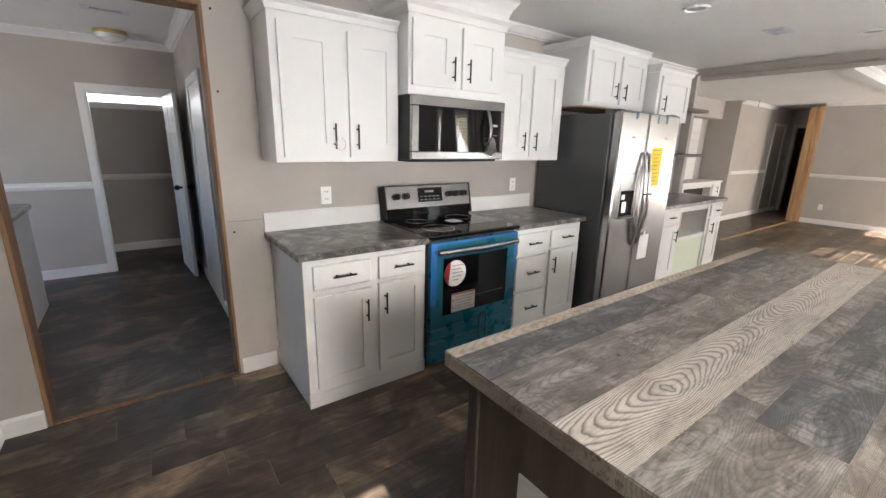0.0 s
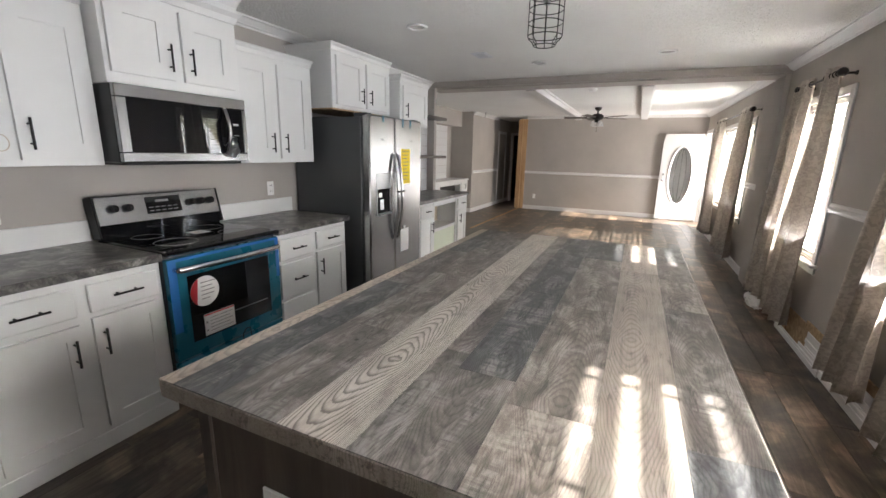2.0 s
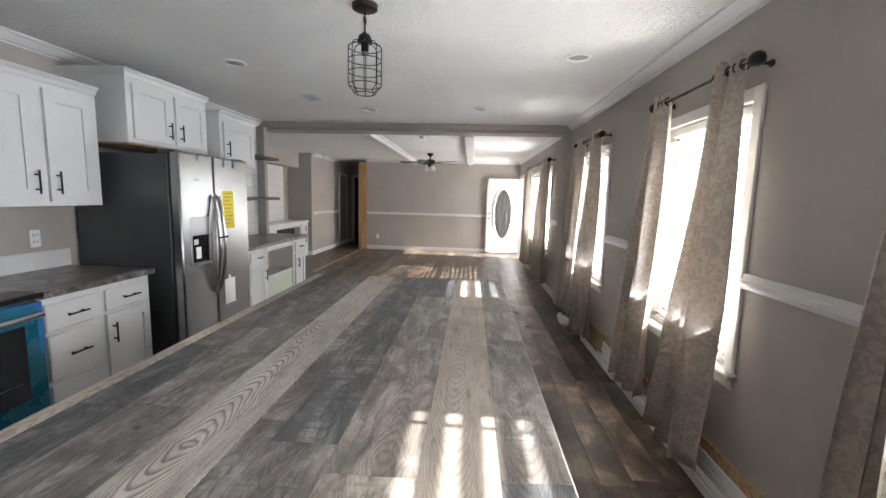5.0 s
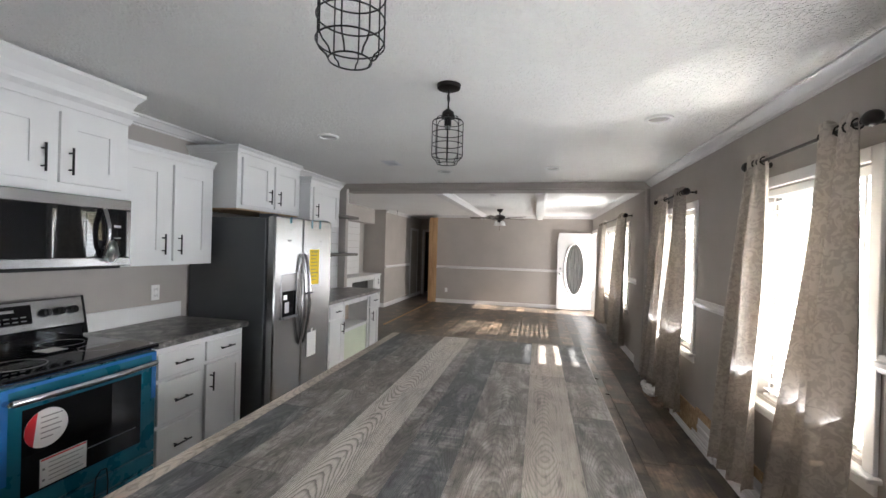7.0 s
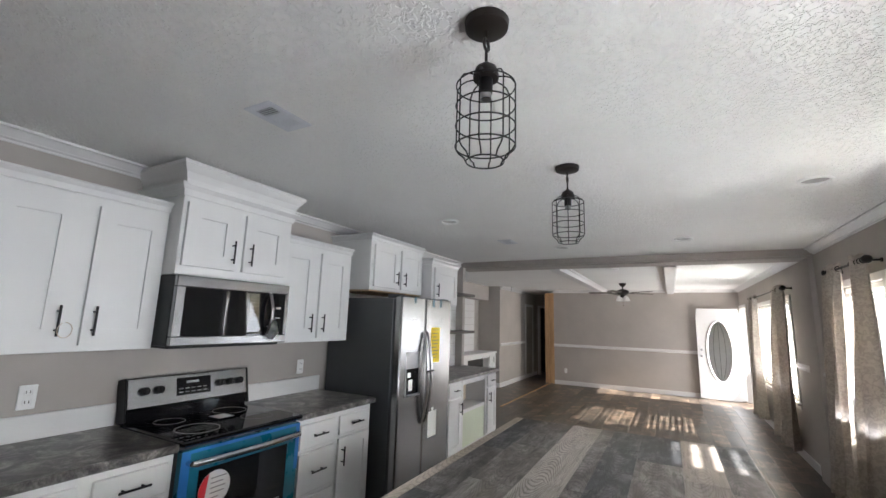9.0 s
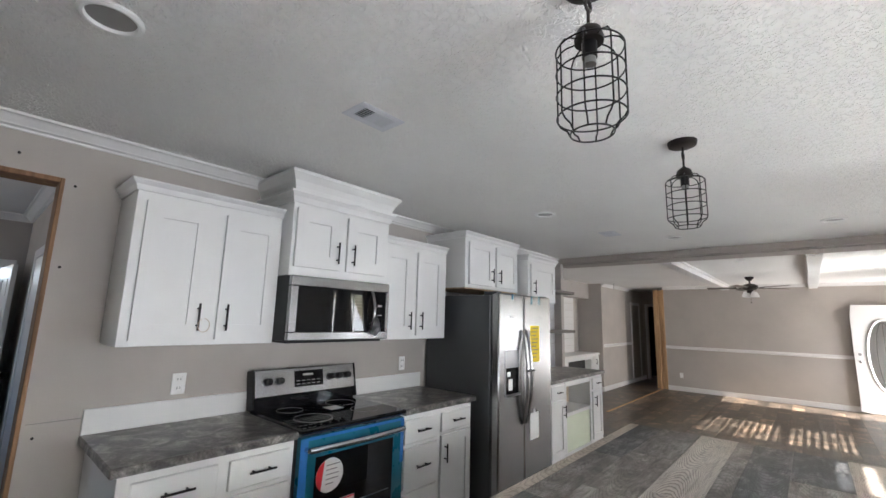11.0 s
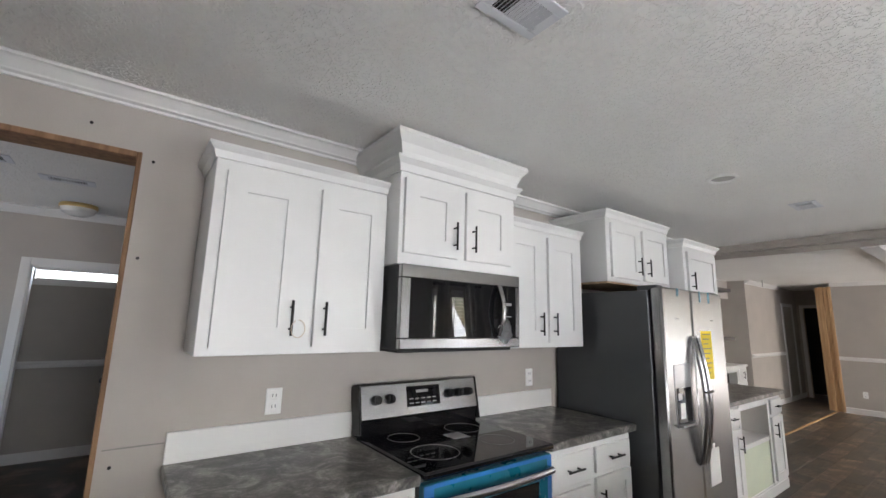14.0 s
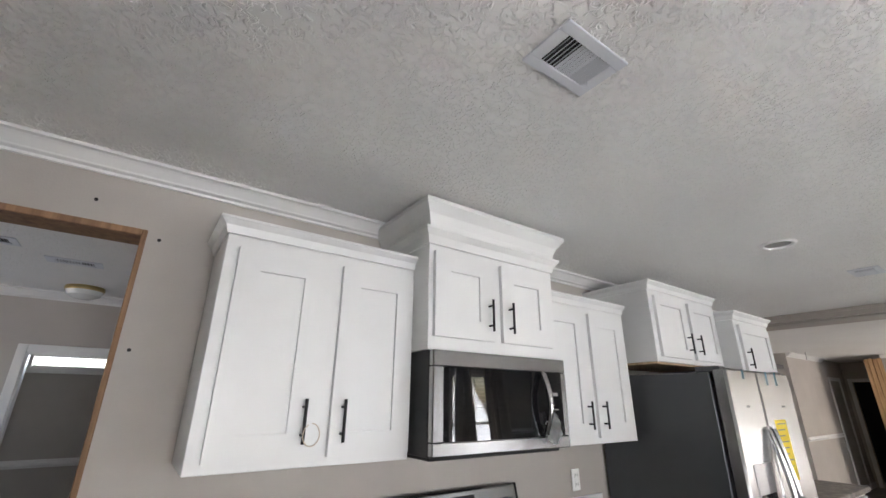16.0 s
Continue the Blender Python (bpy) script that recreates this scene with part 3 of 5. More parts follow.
def curtain_panel(rod, top, bot, zt, zb, folds, phase, label=""):
    """A hanging panel with folds that open out towards the hem."""
    s = Shape()
    nu, nv = folds * 10, 26
    grid = []
    rng = random.Random(int(phase * 100))
    wob = [rng.uniform(0.85, 1.25) for _ in range(folds + 2)]
    for j in range(nv + 1):
        v = j / nv
        row = []
        for i in range(nu + 1):
            u = i / nu
            e = v ** 1.5
            x = top[0] + (top[1] - top[0]) * u
            xb = bot[0] + (bot[1] - bot[0]) * u
            a = 2 * math.pi * folds * (u + 0.07 * math.sin(2 * math.pi * u + phase) + 0.03 * math.sin(9 * u + 3 * v)) + phase
            amp = (0.018 + 0.042 * v) * wob[int(u * folds)]
            y = WIN_Y + 0.105 + 0.02 * v + amp * math.sin(a + 0.5 * math.sin(2.1 * v + phase)) + 0.012 * math.sin(5 * v + 9 * u + phase)
            x = x * (1 - e) + xb * e + 0.018 * math.sin(2 * a) * v
            z = zt + (zb - zt) * v + 0.012 * v * math.sin(7 * u + phase) + (0.016 * math.cos(a) if j == 0 else 0)
            row.append(s.bm.verts.new((x, max(y, WIN_Y + 0.022), z)))
        grid.append(row)
    for j in range(nv):
        for i in range(nu):
            s.bm.faces.new((grid[j][i], grid[j][i + 1], grid[j + 1][i + 1], grid[j + 1][i]))
    ob = part(rod, "curtain_panel", s, M_FABRIC, label, True)
    so = ob.modifiers.new("thickness", "SOLIDIFY")
    so.thickness = 0.0015
    return ob


def build_curtains():
    zt, zb, zr = 2.115, 0.13, 2.072
    sets = [((-1.22, -1.00), (-1.25, -0.95), (-0.15, 0.06), (-0.19, 0.12), -1.20, 0.02),
            ((0.79, 1.05), (0.80, 1.33), (1.50, 1.74), (1.54, 2.02), 0.79, 1.66),
            ((2.84, 3.12), (2.80, 3.30), (3.36, 3.76), (3.58, 4.05), 2.86, 3.66),
            ((5.42, 6.05), (5.38, 6.35), (7.35, 7.85), (7.40, 7.98), 5.44, 7.85)]
    for k, (ta, ba, tb, bb, r0, r1) in enumerate(sets):
        c = thing("curtain", ((r0 + r1) / 2, WIN_Y + 0.1, zb), "beige damask curtains on a dark rod, partly drawn open", "curtain", "curtains at the windows")
        s = Shape().rod((r0 - 0.03, WIN_Y + 0.1, zr), (r1 + 0.03, WIN_Y + 0.1, zr), 0.009, None, 10)
        for x in (r0 - 0.055, r1 + 0.055):
            s.ball((x, WIN_Y + 0.1, zr), 0.032, 1.15, 1, 1)
            s.rod((x + (0.02 if x < r0 else -0.02), WIN_Y + 0.1, zr), (x + (0.035 if x < r0 else -0.035), WIN_Y + 0.1, zr), 0.02, None, 12)
        for x in (r0 + 0.0, r1 - 0.0):
            s.rod((x, WIN_Y + 0.001, zr), (x, WIN_Y + 0.1, zr), 0.008, None, 8).rod((x, WIN_Y, zr), (x, WIN_Y + 0.008, zr), 0.016, None, 14)
        part(c, "rod", s, M_BRONZE, "dark bronze curtain rod with ball finials", True)
        rot = Matrix.Rotation(radians(90), 4, "Y")
        for a, b in (ta, tb):
            for q in range(5):
                gr = Shape().ring((a + (b - a) * (q + 0.4) / 5, WIN_Y + 0.1, zr), 0.021, 0.004, rot, 16, 6)
                part(c, "grommet", gr, M_BRONZE, "", True)
        curtain_panel(c, ta, ba, zt, zb - (0.02 if k == 1 else 0.0), 3, 0.6 + k)
        curtain_panel(c, tb, bb, zt, zb + (0.03 if k == 1 else 0), 3, 2.2 + k)


for i, (wx0, wx1) in enumerate(WINDOWS):
    build_window(i + 1, wx0, wx1)
build_curtains()


# ---- kitchen cabinets ----
def shaker(parent, x0, x1, z0, z1, yf, name="door", rail=0.058):
    """A framed door or drawer front facing -y, its face at yf."""
    s = Shape()
    t = 0.019
    s.box(x0, x0 + rail, yf, yf + t, z0, z1).box(x1 - rail, x1, yf, yf + t, z0, z1)
    s.box(x0 + rail, x1 - rail, yf, yf + t, z0, z0 + rail).box(x0 + rail, x1 - rail, yf, yf + t, z1 - rail, z1)
    s.box(x0 + rail, x1 - rail, yf + 0.009, yf + t, z0 + rail, z1 - rail)
    return part(parent, name, s, M_WHITE)


def slab(parent, x0, x1, z0, z1, yf, name="drawer"):
    return part(parent, name, Shape().box(x0, x1, yf, yf + 0.019, z0, z1, 0.004), M_WHITE)


def cab_crown(parent, x0, x1, yf, z, h=0.085, out=0.05, left=True, right=True):
    s = Shape()
    prof = [(0, 0), (0.006, 0), (0.01, h * 0.2), (out * 0.45, h * 0.5), (out * 0.9, h * 0.78), (out, h * 0.84), (out, h), (0, h)]
    a, b = [], []
    for d, hh in prof:
        a.append(s.bm.verts.new((x0 - (d if left else 0), yf - d, z + hh)))
        b.append(s.bm.verts.new((x1 + (d if right else 0), yf - d, z + hh)))
    k = len(prof)
    for i in range(k):
        s.bm.faces.new((a[i], a[(i + 1) % k], b[(i + 1) % k], b[i]))
    for flag, end, sx, x in ((left, a, -1, x0), (right, b, 1, x1)):
        if flag:
            c = [s.bm.verts.new((x + sx * d, -0.003, z + hh)) for d, hh in prof]
            for i in range(k):
                s.bm.faces.new((end[i], end[(i + 1) % k], c[(i + 1) % k], c[i]))
        else:
            s.bm.faces.new(end)
    s.box(x0 + 0.002, x1 - 0.002, yf + 0.002, -0.004, z + h - 0.012, z + h - 0.004)
    return part(parent, "crown", s, M_WHITE)


def upper(x0, x1, yf, z0, z1, label, doors=2, crown=0.085, out=0.05, left=True, right=True, hz=0.165, hl=0.14, spans=None, rail=0.058, zd=None):
    c = thing("wall_cabinet", ((x0 + x1) / 2, 0, z0), label, "cabinet", "upper kitchen cabinets")
    s = Shape().box(x0, x1, yf + 0.0, -0.002, z0, z1, 0.002)
    part(c, "body", s, M_WHITE)
    if crown:
        cab_crown(c, x0, x1, yf, z1, crown, out, left, right)
    zb, zt = zd or (z0 + 0.03, z1 - 0.035)
    if spans is None:
        inner0, inner1, mid = x0 + 0.045, x1 - 0.045, (x0 + x1) / 2
        spans = [(inner0, mid - 0.03, 1), (mid + 0.03, inner1, 0)] if doors == 2 else [(inner0, inner1, 0)]
    for a, b, at_right in spans:
        d = shaker(c, a, b, zb, zt, yf - 0.019, "door", rail)
        bar_handle(d, (b - 0.03) if at_right else (a + 0.04), yf - 0.019, zb + hz - 0.05, hl)
    return c


Z_UP = 1.352
up_left = upper(-0.71, 0.04, -0.32, Z_UP, 2.105, "white shaker double-door wall cabinet with crown", right=False, spans=[(-0.668, -0.357, 1), (-0.288, 0.03, 0)], rail=0.077, zd=(1.382, 2.06), crown=0.055, out=0.034)
tower = upper(0.042, 0.805, -0.44, 1.755, 2.20, "taller white cabinet above the microwave with stacked crown", crown=0.07, out=0.036, hz=0.16, hl=0.14, spans=[(0.064, 0.384, 1), (0.437, 0.765, 0)], rail=0.08, zd=(1.808, 2.168))
cab_crown(tower, 0.042, 0.805, -0.45, 2.27, 0.12, 0.055)
up_right = upper(0.807, 1.605, -0.32, Z_UP, 2.09, "white shaker double-door wall cabinet by the fridge", left=False, right=False, crown=0.055, out=0.034, rail=0.075)
fridge_cab = upper(1.69, 2.58, -0.47, 1.80, 2.25, "deep white cabinet above the fridge with crown", hz=0.15, hl=0.13, crown=0.055, out=0.034, right=False)
part(fridge_cab, "underside", Shape().box(1.70, 2.57, -0.46, -0.01, 1.788, 1.799), M_OSB, "unpainted board underside")
end_cab = upper(2.60, 3.22, -0.58, 1.72, 2.14, "white end cabinet beside the fridge with crown", doors=1, crown=0.06, out=0.034)


def base_run(x0, x1, label, cells, yf=-0.615, top=0.872, name="base_cabinet"):
    """cells: (x0, x1, list of fronts); a front is (kind, z0, z1)."""
    c = thing(name, ((x0 + x1) / 2, 0, 0), label, "cabinet", "base kitchen cabinets")
    part(c, "body", Shape().box(x0, x1, yf, -0.002, 0.0, top, 0.002), M_WHITE)
    part(c, "plinth", Shape().box(x0 - 0.004, x1, yf - 0.008, yf, 0.0, 0.085, 0.002), M_WHITE)
    for a, b, fronts, hside in cells:
        for kind, z0, z1 in fronts:
            if kind == "door":
                d = shaker(c, a, b, z0, z1, yf - 0.019)
                bar_handle(d, b - 0.035 if hside else a + 0.035, yf - 0.019, z1 - 0.12, 0.13)
            else:
                d = slab(c, a, b, z0, z1, yf - 0.019)
                bar_handle(d, (a + b) / 2, yf - 0.019, (z0 + z1) / 2, 0.13, False)
    return c


base_run(-0.70, 0.064, "white base cabinet with two drawers and two doors",
         [(-0.652, -0.318, [("drawer", 0.70, 0.835), ("door", 0.115, 0.66)], 1), (-0.268, 0.036, [("drawer", 0.70, 0.835), ("door", 0.115, 0.675)], 0)])
base_run(0.84, 1.61, "white base cabinet with a drawer stack and a door",
         [(0.865, 1.195, [("drawer", 0.68, 0.835), ("drawer", 0.40, 0.655), ("drawer", 0.115, 0.375)], 0), (1.24, 1.585, [("drawer", 0.70, 0.835), ("door", 0.115, 0.675)], 0)])


def countertop(x0, x1, y0, z=0.914, group="laminate counters"):
    c = thing("countertop", ((x0 + x1) / 2, 0, z - 0.04), "grey stone-look laminate countertop with white backsplash", "countertop", group)
    part(c, "slab", Shape().box(x0, x1, y0, -0.003, z - 0.04, z, 0.006), M_STONE)
    part(c, "backsplash", Shape().box(x0 + 0.004, x1, -0.018, -0.001, z, z + 0.12, 0.002), M_WHITE, "white backsplash board")


countertop(-0.735, 0.064, -0.655)
countertop(0.84, 1.635, -0.655)


# ---- appliances ----
def build_range():
    x0, x1, yf = 0.03, 0.79, -0.66
    r = thing("range", ((x0 + x1) / 2, -0.35, 0), "stainless electric range with blue protective film still on the door", "stove")
    part(r, "body", Shape().box(x0, x1, yf + 0.04, -0.02, 0.03, 0.895, 0.004), M_DARKSIDE, "black side panels")
    part(r, "foot", Shape().box(x0 + 0.03, x1 - 0.03, yf + 0.08, -0.05, 0.0, 0.03), M_BLACK)
    part(r, "cooktop", Shape().box(x0 - 0.003, x1 + 0.003, yf - 0.015, -0.06, 0.893, 0.922, 0.008), M_BGLASS, "black glass cooktop")
    for cx, cy, cr in ((0.22, -0.47, 0.11), (0.60, -0.47, 0.09), (0.22, -0.2, 0.08), (0.60, -0.2, 0.10)):
        part(r, "burner_ring", Shape().ring((cx, cy, 0.9222), cr, 0.0012, None, 32, 4), M_PRINT, "thin grey burner ring", True)
    part(r, "sticker", Shape().box(0.42, 0.52, -0.36, -0.26, 0.9222, 0.9228), M_PAPER_W, "paper label on the cooktop")
    g = Shape().box(x0, x1, -0.10, -0.012, 0.915, 1.0, 0.004)
    part(r, "backguard_lower", g, M_BGLASS, "black lower backguard")
    tilt = Matrix.Translation((0, -0.075, 0.99)) @ Matrix.Rotation(radians(-12), 4, "X")
    gs = Shape().box(x0 - 0.004, x1 + 0.004, -0.035, 0.045, 0.0, 0.175, 0.008, tilt)
    part(r, "backguard", gs, M_STEEL_H, "stainless control panel")
    for ex in (x0 - 0.012, x1 + 0.004):
        part(r, "panel_end", Shape().box(ex, ex + 0.008, -0.037, 0.05, -0.06, 0.177, 0.003, tilt), M_BLACK, "black end cap")
    part(r, "display", Shape().box(0.30, 0.52, -0.0375, -0.034, 0.045, 0.15, 0.001, tilt), M_BGLASS, "black clock display")
    bars = Shape()
    for q in range(5):
        for w in range(2):
            bars.box(0.315 + q * 0.038, 0.34 + q * 0.038, -0.0385, -0.037, 0.06 + w * 0.022, 0.066 + w * 0.022, 0, tilt)
    bars.box(0.36, 0.44, -0.0385, -0.037, 0.115, 0.13, 0, tilt)
    part(r, "display_marks", bars, M_PRINT)
    for kx in (0.115, 0.195, 0.585, 0.655, 0.725):
        a = tilt @ Vector((kx, -0.035, 0.095))
        bb = tilt @ Vector((kx, -0.062, 0.095))
        k = Shape().rod(a, bb, 0.026, 0.022, 18)
        k.box(kx - 0.005, kx + 0.005, -0.07, -0.06, 0.075, 0.115, 0.002, tilt)
        part(r, "knob", k, M_BLACK, "black control knob", True)
    d = part(r, "oven_door", Shape().box(x0 + 0.004, x1 - 0.004, yf, yf + 0.04, 0.29, 0.875, 0.006), M_TEAL, "oven door under teal film")
    part(d, "window", Shape().box(x0 + 0.10, x1 - 0.10, yf - 0.003, yf, 0.375, 0.765, 0.001), M_BGLASS, "black oven window")
    part(d, "rack", Shape().box(0.36, 0.66, yf - 0.0036, yf - 0.003, 0.47, 0.475), M_STEEL_D)
    h = Shape()
    for a, b2 in zip(range(0, 16), range(1, 17)):
        def hp(i):
            u = i / 16
            return Vector((x0 + 0.04 + (x1 - x0 - 0.08) * u, yf - 0.035 - 0.022 * math.sin(math.pi * u), 0.815))
        h.rod(hp(a), hp(b2), 0.017, None, 12)
    h.rod((x0 + 0.04, yf - 0.035, 0.815), (x0 + 0.04, yf, 0.815), 0.013).rod((x1 - 0.04, yf - 0.035, 0.815), (x1 - 0.04, yf, 0.815), 0.013)
    part(d, "handle", h, M_CHROME, "stainless oven handle", True)
    part(d, "tape", Shape().box(x0 + 0.004, x0 + 0.05, yf - 0.001, yf, 0.46, 0.87).box(x1 - 0.035, x1 - 0.006, yf - 0.001, yf, 0.60, 0.87).box(x0 + 0.05, x1 - 0.035, yf - 0.001, yf, 0.856, 0.872), M_TAPE, "bright blue edge of the film")
    rd = Shape()
    rd.rod((0.225, yf - 0.0034, 0.655), (0.225, yf - 0.0046, 0.655), 0.088, None, 36)
    part(d, "round_label", rd, M_PAPER_W, "round white label with a red edge")
    rr = Shape()
    pts = [Vector((0.225 + 0.0885 * math.cos(a), yf - 0.0052, 0.655 + 0.0885 * math.sin(a))) for a in [radians(v) for v in range(115, 241, 9)]]
    rr.bm.faces.new([rr.bm.verts.new(p) for p in pts])
    part(d, "label_edge", rr, M_RED, "red crescent on the label")
    ln = Shape()
    for q in range(5):
        ln.box(0.20, 0.20 + (0.09, 0.07, 0.085, 0.08, 0.05)[q], yf - 0.0054, yf - 0.0047, 0.705 - q * 0.024, 0.71 - q * 0.024)
    part(d, "label_print", ln, M_PRINT)
    part(d, "card", Shape().box(0.20, 0.40, yf - 0.005, yf - 0.0036, 0.385, 0.515), M_PAPER_W, "white instruction card")
    ln = Shape().box(0.203, 0.397, yf - 0.0057, yf - 0.0051, 0.505, 0.513)
    part(d, "card_edge", ln, M_RED)
    ln = Shape()
    for q in range(5):
        ln.box(0.235, 0.385 - 0.02 * (q % 2), yf - 0.0057, yf - 0.0051, 0.485 - q * 0.02, 0.488 - q * 0.02)
    ln.box(0.21, 0.22, yf - 0.0057, yf - 0.0051, 0.46, 0.47).box(0.21, 0.22, yf - 0.0057, yf - 0.0051, 0.41, 0.42)
    part(d, "card_print", ln, M_PRINT)
    dr = part(r, "drawer", Shape().box(x0 + 0.004, x1 - 0.004, yf, yf + 0.04, 0.20, 0.282, 0.005).box(x0 + 0.004, x1 - 0.004, yf, yf + 0.04, 0.045, 0.193, 0.005), M_TEAL, "storage drawer under teal film")
    t = Shape().tube([(0.45, yf - 0.004, 0.30), (0.47, yf - 0.008, 0.33), (0.50, yf - 0.008, 0.325), (0.51, yf - 0.006, 0.25), (0.505, yf - 0.006, 0.14)], 0.003, 6)
    t.tube([(0.45, yf - 0.004, 0.30), (0.44, yf - 0.006, 0.2), (0.455, yf - 0.006, 0.1)], 0.003, 6)
    part(r, "cord", t, M_BLACK, "thin dark strap hanging from the door", True)
    r.location.x += 0.042


def build_microwave():
    x0, x1, y0, z0, z1 = 0.042, 0.80, -0.485, 1.368, 1.752
    m = thing("microwave", ((x0 + x1) / 2, -0.2, z0), "stainless over-the-range microwave with black window", "microwave")
    part(m, "body", Shape().box(x0, x1, y0 + 0.03, -0.004, z0, z1, 0.004), M_BLACK, "black microwave casing")
    part(m, "base_plate", Shape().box(x0 + 0.02, x1 - 0.02, y0 + 0.05, -0.02, z0 - 0.014, z0, 0.003), M_BLACK)
    f = Shape().box(x0, x1, y0, y0 + 0.03, z0 + 0.004, z0 + 0.052, 0.004).box(x0, x1, y0, y0 + 0.03, z1 - 0.062, z1, 0.004)
    f.box(x0, x0 + 0.05, y0, y0 + 0.03, z0 + 0.052, z1 - 0.062, 0.003).box(x1 - 0.03, x1, y0, y0 + 0.03, z0 + 0.052, z1 - 0.062, 0.003)
    d = part(m, "door", f, M_STEEL_H, "stainless door frame")
    part(d, "glass", Shape().box(x0 + 0.05, x1 - 0.03, y0 + 0.004, y0 + 0.012, z0 + 0.052, z1 - 0.062), M_BGLASS, "black mirror-like window")
    h = Shape()
    pts = [(x1 - 0.165, y0 - 0.012 - 0.032 * math.sin(math.pi * i / 12), z0 + 0.065 + (z1 - z0 - 0.135) * i / 12) for i in range(13)]
    for a, b in zip(pts[:-1], pts[1:]):
        h.rod(a, b, 0.0135, None, 10)
    h.rod(pts[0], (pts[0][0], y0 + 0.004, pts[0][2]), 0.012).rod(pts[-1], (pts[-1][0], y0 + 0.004, pts[-1][2]), 0.012)
    part(d, "handle", h, M_STEEL, "curved stainless handle", True)
    bag = Shape()
    bag.ball((x1 - 0.14, y0 - 0.03, z0 + 0.09), 0.045, 0.8, 0.5, 1.35, 10, 8)
    rng = random.Random(4)
    for v in bag.bm.verts:
        v.co += Vector((rng.uniform(-1, 1), rng.uniform(-1, 1), rng.uniform(-1, 1))) * 0.009
    part(m, "plastic_bag", bag, M_FROST, "small clear plastic bag taped on the handle")
    for dz, dh in ((0.22, 0.015), (0.16, 0.005)):
        part(m, "panel_mark", Shape().box(x1 - 0.10, x1 - 0.06, y0 + 0.003, y0 + 0.004, z0 + dz, z0 + dz + dh), M_PRINT)


def build_fridge():
    x0, x1, yd, h = 1.70, 2.61, -0.82, 1.745
    f = thing("refrigerator", ((x0 + x1) / 2, -0.4, 0), "side-by-side stainless refrigerator with stickers and dark sides", "refrigerator")
    part(f, "body", Shape().box(x0, x1, yd + 0.085, -0.02, 0.03, h - 0.02, 0.005), M_DARKSIDE, "dark grey side panels")
    part(f, "foot", Shape().box(x0 + 0.02, x1 - 0.02, yd + 0.1, -0.05, 0, 0.03), M_BLACK)
    for hx in (x0 + 0.01, x1 - 0.09):
        part(f, "hinge_cover", Shape().box(hx, hx + 0.08, yd + 0.03, yd + 0.16, h - 0.02, h + 0.012, 0.006), M_DARKSIDE)
    xm = x0 + 0.40
    dl = part(f, "door", Shape().box(x0 + 0.002, xm - 0.004, yd, yd + 0.075, 0.06, h, 0.012), M_STEEL, "stainless freezer door", True)
    dr = part(f, "door", Shape().box(xm + 0.004, x1 - 0.002, yd, yd + 0.075, 0.06, h, 0.012), M_STEEL, "stainless refrigerator door", True)
    part(f, "grille", Shape().box(x0 + 0.01, x1 - 0.01, yd + 0.03, yd + 0.08, 0.005, 0.055, 0.003), M_BLACK)
    part(dl, "dispenser", Shape().box(x0 + 0.095, xm - 0.085, yd - 0.004, yd + 0.001, 0.90, 1.27, 0.003), M_STEEL_D, "ice and water dispenser surround")
    part(dl, "dispenser_recess", Shape().box(x0 + 0.11, xm - 0.10, yd - 0.0062, yd - 0.0042, 0.92, 1.13), M_BGLASS, "black dispenser recess")
    part(dl, "dispenser_label", Shape().box(x0 + 0.14, x0 + 0.20, yd - 0.0075, yd - 0.0064, 0.95, 1.04).box(x0 + 0.12, x0 + 0.17, yd - 0.0075, yd - 0.0064, 1.06, 1.10), M_PAPER_W)
    part(dl, "dispenser_tray", Shape().box(x0 + 0.11, xm - 0.10, yd - 0.03, yd - 0.004, 0.905, 0.92, 0.003), M_STEEL_D)
    for d, hx in ((dl, xm - 0.035), (dr, xm + 0.035)):
        s = Shape()
        pts = [Vector((hx, yd - 0.012 - 0.048 * math.sin(math.pi * i / 16), 0.66 + 0.77 * i / 16)) for i in range(17)]
        for a, b in zip(pts[:-1], pts[1:]):
            s.rod(a, b, 0.0145, None, 10)
        s.rod(pts[0], pts[0] + Vector((0, 0.014, 0)), 0.013).rod(pts[-1], pts[-1] + Vector((0, 0.014, 0)), 0.013)
        part(d, "handle", s, M_CHROME, "curved stainless handle", True)
    part(dl, "handle_strap", Shape().box(xm - 0.05, xm + 0.055, yd - 0.077, yd - 0.058, 1.09, 1.105, 0.003), M_BLACK, "black strap joining the handles")
    part(dr, "note", Shape().box(xm + 0.115, xm + 0.275, yd - 0.0025, yd - 0.0005, 1.155, 1.475), M_PAPER_Y, "yellow energy guide sheet")
    ln = Shape()
    for q in range(9):
        ln.box(xm + 0.13, xm + 0.255 - 0.02 * (q % 3), yd - 0.0034, yd - 0.0026, 1.45 - q * 0.032, 1.456 - q * 0.032)
    part(dr, "note_print", ln, M_PRINT)
    part(dr, "paper_tag", Shape().box(xm + 0.10, xm + 0.25, yd - 0.0025, yd - 0.0005, 0.50, 0.72).box(xm + 0.16, xm + 0.19, yd - 0.0025, yd - 0.0005, 0.72, 0.75), M_PAPER_W, "white paper tag taped on")
    for tx, drop in ((x0 + 0.20, 0.05), (xm + 0.13, 0.075), (xm + 0.27, 0.075)):
        part(f, "tape", Shape().box(tx, tx + 0.025, yd - 0.001, yd, h - drop, h), M_TEAL, "teal tape strip on the top edge")
